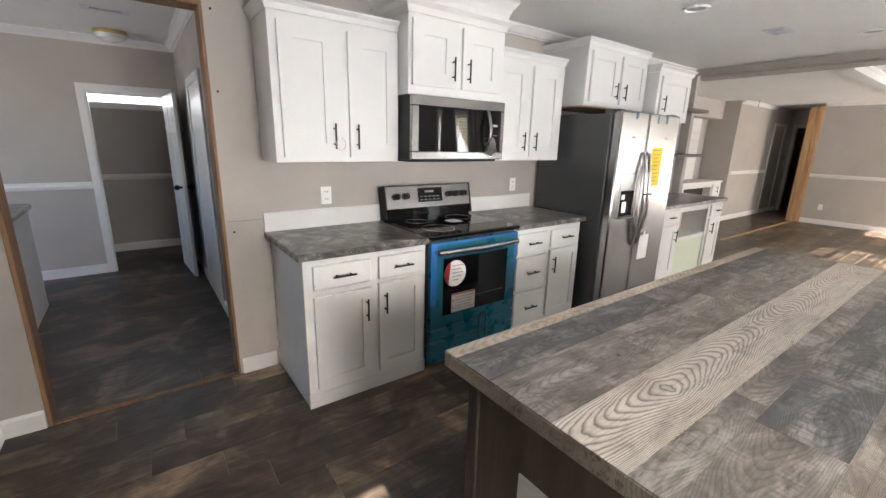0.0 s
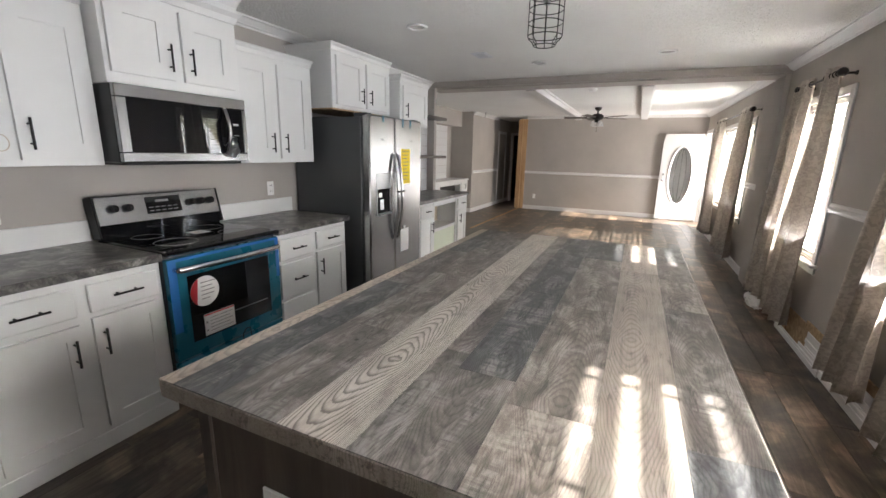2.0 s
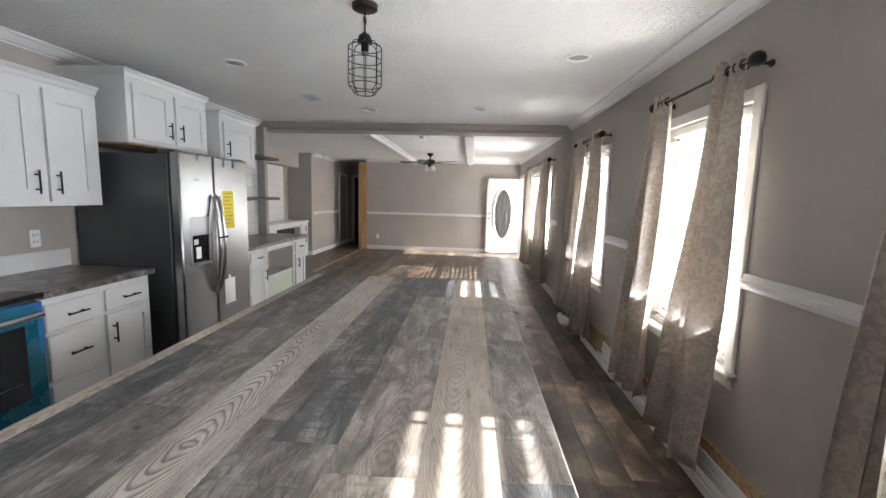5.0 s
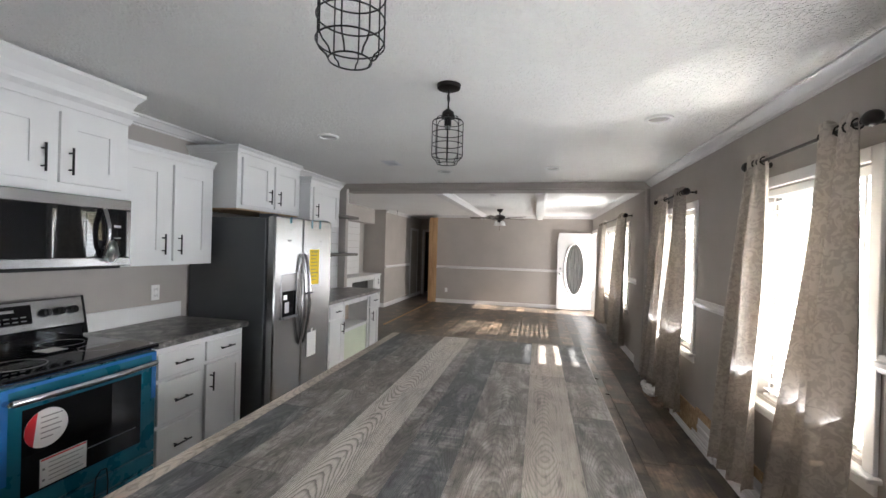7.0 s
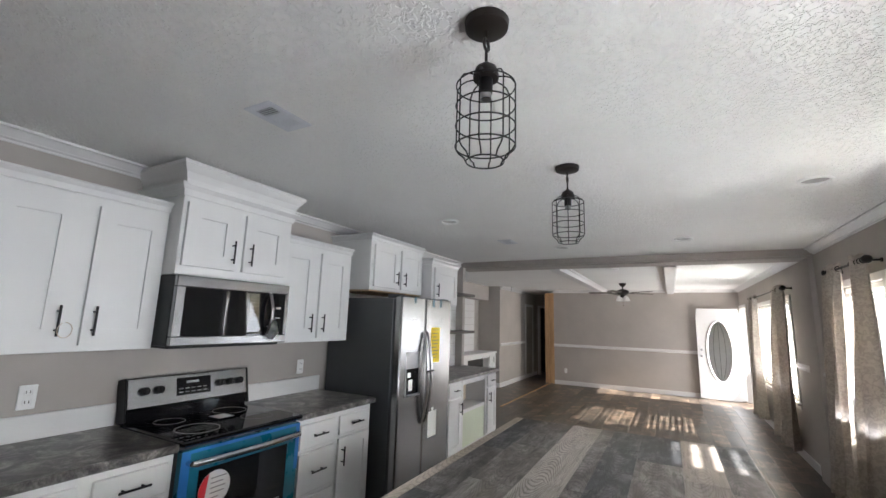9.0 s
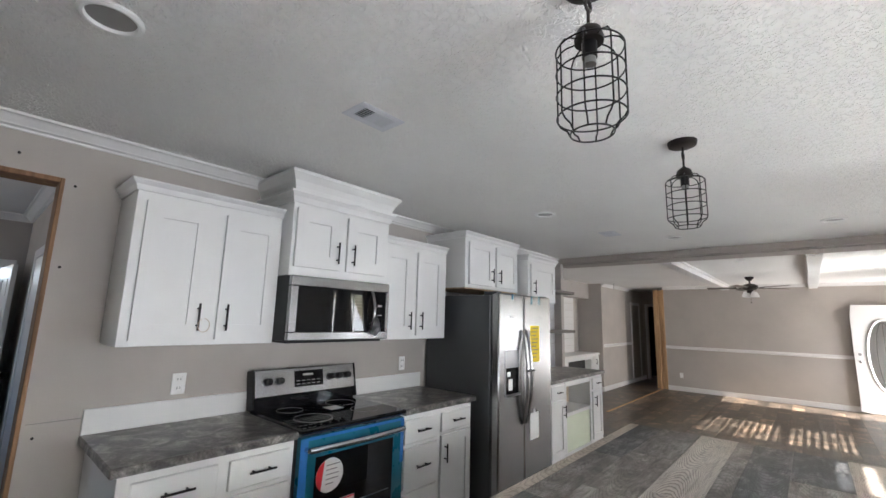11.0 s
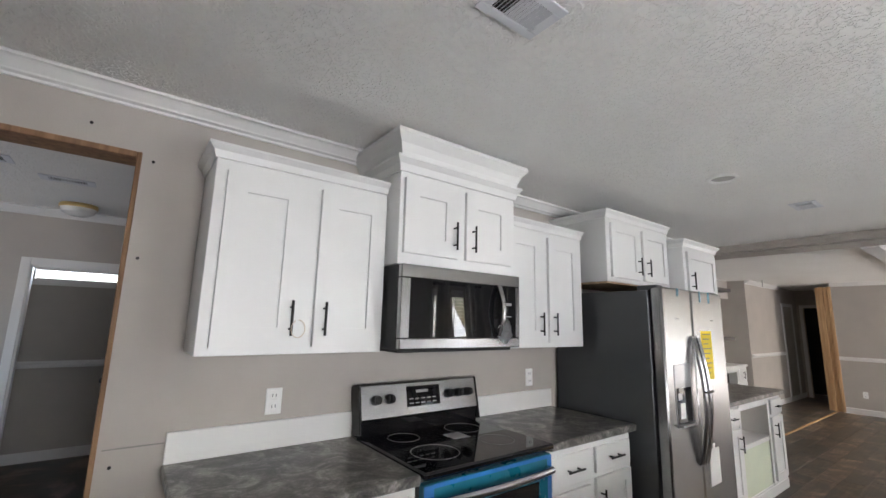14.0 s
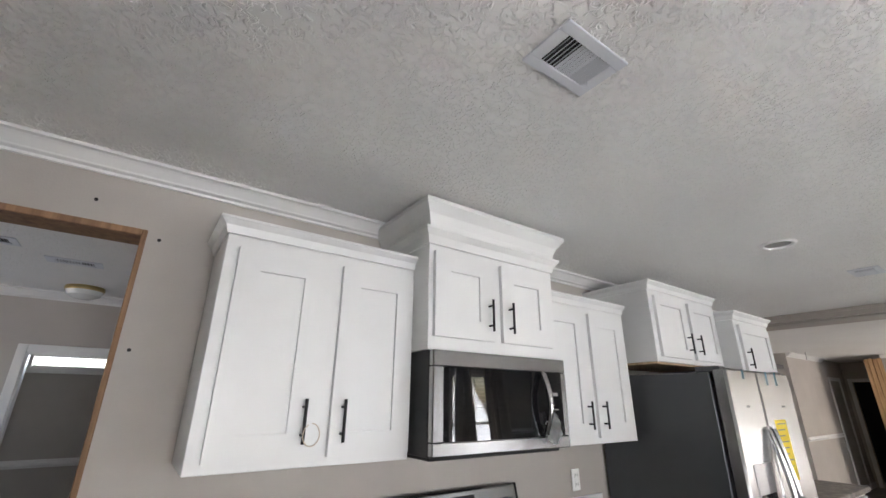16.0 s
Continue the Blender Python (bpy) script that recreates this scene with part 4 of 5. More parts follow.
    for tx in (x0 + 0.17, xm + 0.28):
        part(f, "logo_plate", Shape().box(tx, tx + 0.047, yd - 0.0015, yd, 1.545, 1.553), M_PRINT)


build_range()
build_microwave()
build_fridge()


# ---- island ----
def build_island():
    x0, x1, y0, y1, zt = -0.69, 1.62, -3.12, -1.845, 0.914
    isl = thing("kitchen_island", ((x0 + x1) / 2, (y0 + y1) / 2, 0), "large kitchen island with weathered plank-look top and dark base", "kitchen island")
    part(isl, "base", Shape().box(x0 + 0.06, x1 - 0.06, y0 + 0.22, y1 - 0.05, 0, zt - 0.05, 0.003), M_ISLAND, "dark wood-look base panels")
    part(isl, "corner_trim", Shape().box(x0 + 0.054, x0 + 0.095, y1 - 0.09, y1 - 0.044, 0, zt - 0.05, 0.004).box(x0 + 0.054, x0 + 0.095, y0 + 0.214, y0 + 0.26, 0, zt - 0.05, 0.004), M_ISLAND)
    top = part(isl, "top", Shape().box(x0, x1, y0, y1, zt - 0.05, zt - 0.003, 0.004), M_PL_BROWN, "grey-brown laminate edge")
    part(isl, "edge", Shape().box(x0 + 0.002, x1 - 0.002, y0 - 0.003, y0 - 0.0002, zt - 0.046, zt - 0.004).box(x0 + 0.002, x1 - 0.002, y1 + 0.0002, y1 + 0.003, zt - 0.046, zt - 0.004), M_PL_LIGHT, "pale laminate edge strip")
    rows = [(0.05, "B"), (0.13, "D"), (0.19, "M"), (0.17, "L"), (0.07, "M"), (0.15, "D"), (0.19, "M"), (0.16, "B"), (0.14, "D")]
    k = (y1 - y0) / sum(w for w, _ in rows)
    rng = random.Random(11)
    y = y1
    for w, tone in rows:
        w *= k
        x = x0
        first = True
        while x < x1 - 0.01:
            ln = rng.uniform(0.35, 0.85) if not first else rng.uniform(0.25, 0.7)
            if tone in "LB":
                ln = rng.uniform(1.1, 1.9)
            first = False
            xe = min(x1, x + ln)
            if x1 - xe < 0.18:
                xe = x1
            t = tone if tone in "LB" or rng.random() < 0.7 else rng.choice("MD")
            m = {"L": M_PL_LIGHT, "M": M_PL_MID, "D": M_PL_DARK, "B": M_PL_BROWN}[t]
            ob = part(isl, "plank", Shape().box(-(xe - x) / 2 + 0.0004, (xe - x) / 2 - 0.0004, -w / 2 + 0.0004, w / 2 - 0.0004, -0.0028, 0.0, 0.0004), m)
            ob.data.transform(Matrix.Translation(isl.location))
            ob.location = Vector(((x + xe) / 2, y - w / 2, zt)) - Vector(isl.location)
            x = xe
        y -= w
    o = thing("outlet", (x0 + 0.06, -2.16, 0.625), "white electrical outlet on the island end", "outlet", "outlets")
    part(o, "plate", Shape().box(x0 + 0.053, x0 + 0.06, -2.22, -2.10, 0.585, 0.665, 0.002), M_PLASTIC_W)
    for oy in (-2.185, -2.135):
        part(o, "socket", Shape().box(x0 + 0.051, x0 + 0.053, oy - 0.016, oy + 0.016, 0.608, 0.642, 0.001), M_PLASTIC_W)


build_island()


# ---- hutch beside the fridge ----
def build_hutch():
    yf, zt = -0.615, 0.865
    c = thing("hutch_cabinet", (3.55, 0, 0), "white hutch base with two door columns and an open middle", "cabinet", "base kitchen cabinets")
    x0, x1 = 2.66, 4.42
    b = Shape()
    b.box(x0, 3.33, yf, -0.002, 0, zt, 0.002).box(4.06, x1, yf, -0.002, 0, zt, 0.002)
    b.box(3.33, 4.06, yf, -0.002, 0.0, 0.10, 0.002).box(3.33, 4.06, yf, -0.002, 0.80, zt, 0.002).box(3.33, 4.06, yf + 0.004, -0.002, 0.475, 0.515, 0.002)
    b.box(3.33, 3.365, yf - 0.006, yf, 0.085, zt, 0.001).box(4.025, 4.06, yf - 0.006, yf, 0.085, zt, 0.001)
    part(c, "body", b, M_WHITE)
    part(c, "back_panel", Shape().box(3.33, 4.06, -0.33, -0.32, 0.515, 0.80), M_OSB2, "unpainted board in the open middle")
    part(c, "lower_panel", Shape().box(3.366, 4.024, yf + 0.006, yf + 0.014, 0.10, 0.475), M_PALE, "pale green film over the lower opening")
    part(c, "plinth", Shape().box(x0, x1, yf - 0.008, yf, 0, 0.085, 0.002), M_WHITE)
    for a, bb, hs in ((2.98, 3.30, 1), (4.09, 4.39, 0)):
        d = slab(c, a, bb, 0.70, 0.835, yf - 0.019)
        bar_handle(d, (a + bb) / 2, yf - 0.019, 0.767, 0.11, False)
        d = shaker(c, a, bb, 0.115, 0.675, yf - 0.019)
        bar_handle(d, bb - 0.04 if hs else a + 0.05, yf - 0.019, 0.56, 0.13)
    t = thing("countertop", (3.55, 0, zt), "grey stone-look laminate top on the hutch", "countertop", "laminate counters")
    part(t, "slab", Shape().box(x0 - 0.01, x1 + 0.03, -0.655, -0.003, zt, zt + 0.04, 0.006), M_STONE)
    for z in (1.37, 1.895):
        s = thing("wall_shelf", (3.9, 0, z), "grey-stained wooden wall shelf on a black bracket", "shelf", "hutch shelves")
        part(s, "board", Shape().box(3.23, 4.45, -0.27, -0.014, z, z + 0.036, 0.004), M_SHELF)
        part(s, "bracket", Shape().box(3.70, 3.72, -0.24, -0.014, z - 0.008, z, 0.001).box(3.70, 3.72, -0.026, -0.016, z - 0.16, z - 0.008, 0.001), M_BLACK, "black steel bracket")
    e = Shape().box(4.34, 4.42, -0.12, -0.001, 0.905, CEIL - 0.08, 0.004)
    setting("trim_end_post", e, M_WALL, "greige post at the wall end", "post")
    w = new("trim_shiplap", None)
    tagged(w, "white shiplap boards on the wall behind the shelves", "wall panel", "", "structure")
    for i in range(9):
        z = 0.905 + i * 0.158
        part(w, "board", Shape().box(3.23, 4.34, -0.013, -0.001, z, min(z + 0.153, CEIL - 0.09), 0.002), M_TRIM)


M_OSB2 = paint("bare_beige_board", (0.52, 0.42, 0.32), 0.8, 50, 0.001, 0.2, 0.1)
M_PALE = paint("pale_green_film", (0.62, 0.66, 0.52), 0.6, 20, 0.001, 0.15, 0.06)
build_hutch()


def build_den():
    w = new("trim_den_shiplap", None)
    tagged(w, "white shiplap boards above the console", "wall panel", "", "structure")
    for i in range(8):
        z = 0.83 + i * 0.158
        part(w, "board", Shape().box(5.2, 8.2, 1.405, 1.419, z, z + 0.153, 0.002), M_TRIM)
    setting("trim_soffit", Shape().box(4.6, 8.5, 1.15, 1.42, 2.06, CEIL, 0.004), M_WALL, "greige soffit above the den wall", "soffit")
    c = thing("console_cabinet", (7.6, 1.2, 0), "white built-in console with a dark fireplace opening", "cabinet")
    b = Shape().box(5.6, 6.9, 0.96, 1.40, 0, 0.80, 0.003).box(8.05, 8.49, 0.96, 1.40, 0, 0.80, 0.003)
    b.box(6.9, 8.05, 0.96, 1.40, 0, 0.30, 0.003).box(6.9, 8.05, 0.96, 1.40, 0.72, 0.80, 0.003)
    part(c, "body", b, M_WHITE)
    part(c, "top", Shape().box(5.57, 8.495, 0.93, 1.40, 0.80, 0.84, 0.004), M_TRIM)
    part(c, "firebox", Shape().box(6.9, 8.05, 1.1, 1.40, 0.30, 0.72), M_SHADE_AND_BLACK, "black fireplace opening")
    for x in (8.09,):
        d = slab(c, x, x + 0.36, 0.56, 0.77, 0.941)
        bar_handle(d, x + 0.18, 0.941, 0.66, 0.13)
        d = slab(c, x, x + 0.36, 0.1, 0.53, 0.941)
        bar_handle(d, x + 0.18, 0.941, 0.40, 0.13)


build_den()


# ---- ceiling fixtures ----
def build_pendant(x, y):
    p = thing("pendant_lamp", (x, y, CEIL), "black wire cage pendant lamp, unlit", "pendant lamp", "pendant lamps over the island")
    part(p, "canopy", Shape().lathe((x, y, CEIL), [(0.0, -0.028), (0.05, -0.028), (0.062, -0.022), (0.065, -0.002), (0.0, -0.001)], 28), M_BRONZE, "", True)
    s = Shape().rod((x, y, CEIL - 0.055), (x, y, CEIL - 0.026), 0.005, None, 8)
    s.ring((x, y, CEIL - 0.073), 0.017, 0.0045, Matrix.Rotation(radians(90), 4, "X"), 18, 6)
    s.rod((x, y, CEIL - 0.135), (x, y, CEIL - 0.088), 0.0045, None, 8)
    part(p, "stem", s, M_BRONZE, "", True)
    part(p, "socket_cap", Shape().lathe((x, y, CEIL), [(0.006, -0.128), (0.012, -0.134), (0.03, -0.148), (0.037, -0.172), (0.036, -0.182), (0.0, -0.183)], 24), M_BRONZE, "", True)
    part(p, "socket", Shape().rod((x, y, CEIL - 0.225), (x, y, CEIL - 0.18), 0.019, None, 16), M_BLACK, "", True)
    part(p, "socket_insert", Shape().rod((x, y, CEIL - 0.243), (x, y, CEIL - 0.2255), 0.016, None, 16), M_STEEL_D, "bare metal lamp socket", True)
    R = 0.083
    zs = [CEIL - 0.178, CEIL - 0.205, CEIL - 0.385, CEIL - 0.428]
    w = Shape()
    n = 8
    for i in range(n):
        a = 2 * math.pi * i / n + 0.2
        ca, sa = math.cos(a), math.sin(a)
        pts = []
        for r, z in ((0.036, zs[0]), (0.055, zs[0] - 0.002), (0.072, zs[0] - 0.010), (R, zs[1]), (R, zs[2]), (R * 0.9, zs[2] - 0.014), (R * 0.72, zs[2] - 0.026), (0.052, zs[3])):
            pts.append((x + r * ca, y + r * sa, z))
        w.tube(pts, 0.0022, 6)
    for z, r in ((zs[1], R), (zs[1] - 0.06, R), (zs[1] - 0.12, R), (zs[2], R), (zs[3], 0.052)):
        w.ring((x, y, z), r, 0.0022, None, 36, 6)
    part(p, "cage", w, M_BLACK, "black wire cage", True)


def build_can(x, y, r=0.085):
    c = thing("recessed_light", (x, y, CEIL), "white recessed ceiling light, switched off", "ceiling light", "recessed lights")
    part(c, "trim_ring", Shape().lathe((x, y, CEIL), [(r, 0.0), (r, -0.007), (r * 0.9, -0.013), (r * 0.8, -0.012), (r * 0.76, -0.001)], 36), M_PLASTIC_W, "", True)
    part(c, "lens", Shape().lathe((x, y, CEIL), [(r * 0.78, -0.0015), (r * 0.6, -0.0025), (r * 0.3, -0.002), (0.0005, -0.002)], 36), M_LENS, "flush lens greyed to look recessed", True)


def build_vent(x, y, lx, ly, cross=False):
    v = thing("ceiling_vent", (x, y, CEIL), "white metal ceiling air vent with slanted louvers", "air vent", "ceiling vents")
    f = Shape()
    bx, by = lx * 0.16, ly * 0.2
    z0, z1 = CEIL - 0.007, CEIL - 0.0005
    f.box(x - lx / 2, x + lx / 2, y - ly / 2, y - ly / 2 + by, z0, z1, 0.002).box(x - lx / 2, x + lx / 2, y + ly / 2 - by, y + ly / 2, z0, z1, 0.002)
    f.box(x - lx / 2, x - lx / 2 + bx, y - ly / 2 + by, y + ly / 2 - by, z0, z1, 0.002).box(x + lx / 2 - bx, x + lx / 2, y - ly / 2 + by, y + ly / 2 - by, z0, z1, 0.002)
    part(v, "frame", f, M_VENT)
    # No hollow here: a flat dark sheet paints the shade between louvers
    part(v, "duct_shade", Shape().box(x - lx / 2 + bx, x + lx / 2 - bx, y - ly / 2 + by, y + ly / 2 - by, CEIL - 0.0016, CEIL - 0.0006), M_SHADE_AND_BLACK, "flat dark sheet for the shade behind the louvers")
    n = 13
    span = lx - 2 * bx
    for i in range(n):
        cx = x - span / 2 + span * (i + 0.5) / n
        m = Matrix.Translation((cx, y, CEIL - 0.005)) @ Matrix.Rotation(radians(-62 if i < 4 else (18 if i < 9 else 48)), 4, "Y")
        part(v, "louver", Shape().box(-span / n * 0.36, span / n * 0.36, -ly / 2 + by, ly / 2 - by, -0.0006, 0.0006, 0, m), M_VENT)
    part(v, "lever", Shape().rod((x + lx * 0.36, y + ly * 0.2, CEIL - 0.014), (x + lx * 0.36, y + ly * 0.2, CEIL - 0.006), 0.004, None, 8), M_VENT)


def build_fan(x, y):
    f = thing("ceiling_fan", (x, y, CEIL), "dark bronze ceiling fan with frosted light shades, at rest", "ceiling fan")
    part(f, "canopy", Shape().lathe((x, y, CEIL), [(0.07, -0.001), (0.068, -0.03), (0.03, -0.07), (0.014, -0.075), (0.014, -0.13)], 24), M_BRONZE, "", True)
    part(f, "motor", Shape().lathe((x, y, CEIL), [(0.014, -0.12), (0.08, -0.135), (0.12, -0.165), (0.12, -0.205), (0.09, -0.235), (0.05, -0.245), (0.05, -0.29), (0.0, -0.30)], 28), M_BRONZE, "", True)
    for i in range(5):
        a = 2 * math.pi * i / 5 + 0.35
        m = Matrix.Translation((x, y, CEIL - 0.20)) @ Matrix.Rotation(a, 4, "Z") @ Matrix.Rotation(radians(10), 4, "X")
        s = Shape().box(0.20, 0.66, -0.06, 0.06, -0.004, 0.004, 0.003, m)
        b = part(f, "blade", s, M_SHELF, "dark wood blade")
        part(b, "blade_arm", Shape().box(0.10, 0.26, -0.018, 0.018, -0.010, -0.005, 0.002, m), M_BRONZE)
    for i in range(4):
        a = 2 * math.pi * i / 4 + 0.6
        cx, cy = x + 0.09 * math.cos(a), y + 0.09 * math.sin(a)
        part(f, "shade", Shape().lathe((cx, cy, CEIL - 0.27), [(0.018, 0.0), (0.03, -0.02), (0.05, -0.07), (0.055, -0.10), (0.048, -0.098), (0.02, -0.01)], 18), M_FROSTW, "frosted glass shade", True)
    part(f, "pull_chain", Shape().rod((x, y, CEIL - 0.46), (x, y, CEIL - 0.29), 0.002, None, 6).ball((x, y, CEIL - 0.465), 0.008, 1, 1, 1.4, 8, 6), M_BRONZE)


def build_flush(x, y):
    f = thing("flush_ceiling_light", (x, y, CEIL), "brass and glass flush ceiling light, switched off", "ceiling light")
    part(f, "rim", Shape().lathe((x, y, CEIL), [(0.13, -0.001), (0.135, -0.02), (0.13, -0.035), (0.10, -0.036)], 28), M_BRASS, "", True)
    part(f, "bowl", Shape().lathe((x, y, CEIL), [(0.125, -0.035), (0.11, -0.07), (0.06, -0.095), (0.0005, -0.10)], 28), M_FROSTW, "", True)


M_FROSTW = paint("milky_glass", (0.72, 0.71, 0.68), 0.25, 40, 0.0003, 0.1, 0.04)
# Grey puts the shade of a recess into the flush lens
M_LENS = paint("recess_shaded_lens", (0.30, 0.29, 0.28), 0.3, 40, 0.0003, 0.1, 0.1)
M_VENT = paint("grey_white_vent_paint", (0.66, 0.67, 0.70), 0.4, 60, 0.0004, 0.1, 0.04)
M_BRASS = paint("aged_brass", (0.45, 0.33, 0.14), 0.3, 80, 0.0003, 0.1, 0.1, 0.9)
for px, py in ((-0.242, -2.374), (1.012, -2.34)):
    build_pendant(px, py)
for px, py in ((1.92, -1.135), (1.78, -3.58), (3.41, -2.96), (3.53, -1.755), (-1.02, -1.20)):
    build_can(px, py)
build_vent(-0.098, -1.335, 0.238, 0.155)
build_vent(3.0, -1.29, 0.238, 0.155)
build_vent(-1.36, 1.75, 0.30, 0.14)
build_vent(-1.72, 1.45, 0.26, 0.16)
build_fan(8.15, -1.97)
build_flush(-1.36, 2.6)
d = thing("smoke_detector", (5.6, -2.1, CEIL), "round white smoke detector on the ceiling", "smoke detector")
part(d, "case", Shape().lathe((5.6, -2.1, CEIL), [(0.06, -0.001), (0.058, -0.022), (0.045, -0.032), (0.0005, -0.033)], 24), M_PLASTIC_W, "", True)
hk = thing("ceiling_hook_wire", (8.6, 0.6, CEIL), "short loose wire hanging from the ceiling", "wire")
part(hk, "wire", Shape().tube([(8.6, 0.6, CEIL - 0.001), (8.605, 0.6, CEIL - 0.06), (8.6, 0.605, CEIL - 0.13)], 0.004, 6), M_BLACK)


# ---- small wall things ----
def build_outlet(x, z, y=-0.001, axis="y"):
    o = thing("outlet", (x, y, z), "white duplex electrical outlet on the wall", "outlet", "outlets")
    rot = Matrix.Translation((x, y, z)) @ (Matrix.Identity(4) if axis == "y" else Matrix.Rotation(radians(-90), 4, "Z"))
    part(o, "plate", Shape().box(-0.036, 0.036, -0.006, 0, -0.058, 0.058, 0.003, rot), M_PLASTIC_W)
    for dz in (-0.024, 0.024):
        part(o, "socket", Shape().box(-0.017, 0.017, -0.0085, -0.006, dz - 0.016, dz + 0.016, 0.004, rot), M_PLASTIC_W)
        part(o, "slots", Shape().box(-0.009, -0.006, -0.0092, -0.0086, dz - 0.005, dz + 0.008, 0, rot).box(0.006, 0.009, -0.0092, -0.0086, dz - 0.005, dz + 0.008, 0, rot), M_SHADE_AND_BLACK)


build_outlet(-0.327, 1.118)
build_outlet(1.409, 1.124)
build_outlet(10.06, 0.35, -0.37, "x")
for nx, nz in ((-1.62, 2.255), (-1.12, 2.24), (-0.905, 2.13), (-0.91, 1.72), (-0.90, 0.93)):
    s = thing("nail_head", (nx, 0, nz), "dark nail head in the greige wall", "nail", "nails round the doorway")
    part(s, "head", Shape().rod((nx, -0.004, nz), (nx, 0.001, nz), 0.0065, None, 8), M_BLACK)
tag = thing("string_tag", (-0.37, -0.36, 1.44), "loop of pale string hanging on a cabinet handle", "string")
pts = [(-0.375 + 0.028 * math.sin(a) + 0.012, -0.375, 1.455 + 0.035 * math.cos(a)) for a in [i * 0.45 for i in range(14)]]
part(tag, "loop", Shape().tube(pts, 0.0018, 5), M_OSB2, "", True)


def build_front_door():
    x0, x1, ya, yb, za, zb = 9.955, 9.995, -4.15, -3.315, 0.012, 1.975
    d = thing("front_door", (9.975, ya, 0), "white front door with an oval glass, standing open", "door")
    cy, cz, ry, rz = -3.735, 1.045, 0.225, 0.64
    s = Shape()
    n = 48
    loops = []
    for x in (x0, x1):
        oval, rect = [], []
        for i in range(n):
            a = 2 * math.pi * i / n
            c, q = math.cos(a), math.sin(a)
            oval.append(s.bm.verts.new((x, cy + ry * c, cz + rz * q)))
            ty = ((yb - cy) if c > 0 else (cy - ya)) / max(abs(c), 1e-6)
            tz = ((zb - cz) if q > 0 else (cz - za)) / max(abs(q), 1e-6)
            t = min(ty, tz)
            rect.append(s.bm.verts.new((x, cy + t * c, cz + t * q)))
        loops.append((oval, rect))
    for i in range(n):
        j = (i + 1) % n
        for o, r in loops:
            s.bm.faces.new((o[i], o[j], r[j], r[i]))
        s.bm.faces.new((loops[0][0][i], loops[0][0][j], loops[1][0][j], loops[1][0][i]))
        s.bm.faces.new((loops[0][1][i], loops[0][1][j], loops[1][1][j], loops[1][1][i]))
    part(d, "leaf", s, M_TRIM)
    ringm = Shape()
    for x in (x0 - 0.004, x1 + 0.004):
        pts = [(x, cy + (ry + 0.015) * math.cos(2 * math.pi * i / 48), cz + (rz + 0.015) * math.sin(2 * math.pi * i / 48)) for i in range(49)]
        ringm.tube(pts, 0.022, 8)
    part(d, "glass_moulding", ringm, M_TRIM, "", True)
    g = Shape()
    vs = [[g.bm.verts.new((x, cy + ry * math.cos(2 * math.pi * i / 48), cz + rz * math.sin(2 * math.pi * i / 48))) for i in range(48)] for x in (9.972, 9.978)]
    g.bm.faces.new(vs[0])
    g.bm.faces.new(list(reversed(vs[1])))
    part(d, "oval_glass", g, M_FROST, "patterned oval glass")
    came = Shape()
    for k in (-0.5, 0, 0.5):
        came.tube([(9.970, cy + ry * k * math.cos(t), cz + rz * 0.95 * math.sin(t)) for t in [i * 0.2 - 1.5 for i in range(16)]], 0.004, 6)
    part(d, "came", came, M_STEEL_D, "thin metal lines in the glass")
    part(d, "knob", Shape().ball((x0 - 0.045, -3.39, 0.93), 0.028).rod((x0 - 0.03, -3.39, 0.93), (x0, -3.39, 0.93), 0.014).rod((x0 - 0.02, -3.39, 1.06), (x0, -3.39, 1.06), 0.026), M_STEEL_D, "metal knob and deadbolt", True)
    c = Shape()
    c.box(DOOR_X0 - 0.075, DOOR_X0, WIN_Y, WIN_Y + 0.018, 0, DOOR_H + 0.075, 0.004).box(DOOR_X0, DOOR_X1, WIN_Y, WIN_Y + 0.018, DOOR_H, DOOR_H + 0.075, 0.004).box(DOOR_X1, DOOR_X1 + 0.075, WIN_Y, WIN_Y + 0.018, 0, DOOR_H + 0.075, 0.004)
    setting("trim_front_door", c, M_TRIM, "white casing of the front doorway", "casing")


build_front_door()


def panel_door(name, m, w, h, label, knob_side=1):
    """A six-panel leaf in its own frame: width along x, face at -y; placed by m."""
    d = thing(name, m.translation, label, "door", "utility room doors")
    s = Shape().box(0, w, -0.017, 0.017, 0, h, 0.003, m)
    part(d, "leaf", s, M_DOORW)
    pn = Shape()
    for a, b in ((0.10, w / 2 - 0.04), (w / 2 + 0.04, w - 0.10)):
        for z0, z1 in ((0.22, 0.78), (0.92, 1.50), (1.60, h - 0.12)):
            pn.box(a, b, -0.022, -0.0172, z0, z1, 0.004, m)
    part(d, "panel", pn, M_DOORW, "raised panels")
    kx = w - 0.07 if knob_side else 0.07
    k = Shape().ball(m @ Vector((kx, -0.065, 0.95)), 0.027).rod(m @ Vector((kx, -0.05, 0.95)), m @ Vector((kx, -0.017, 0.95)), 0.012)
    k.ball(m @ Vector((kx, 0.065, 0.95)), 0.027).rod(m @ Vector((kx, 0.05, 0.95)), m @ Vector((kx, 0.017, 0.95)), 0.012)
    part(d, "knob", k, M_BLACK, "dark metal knob", True)
    return d


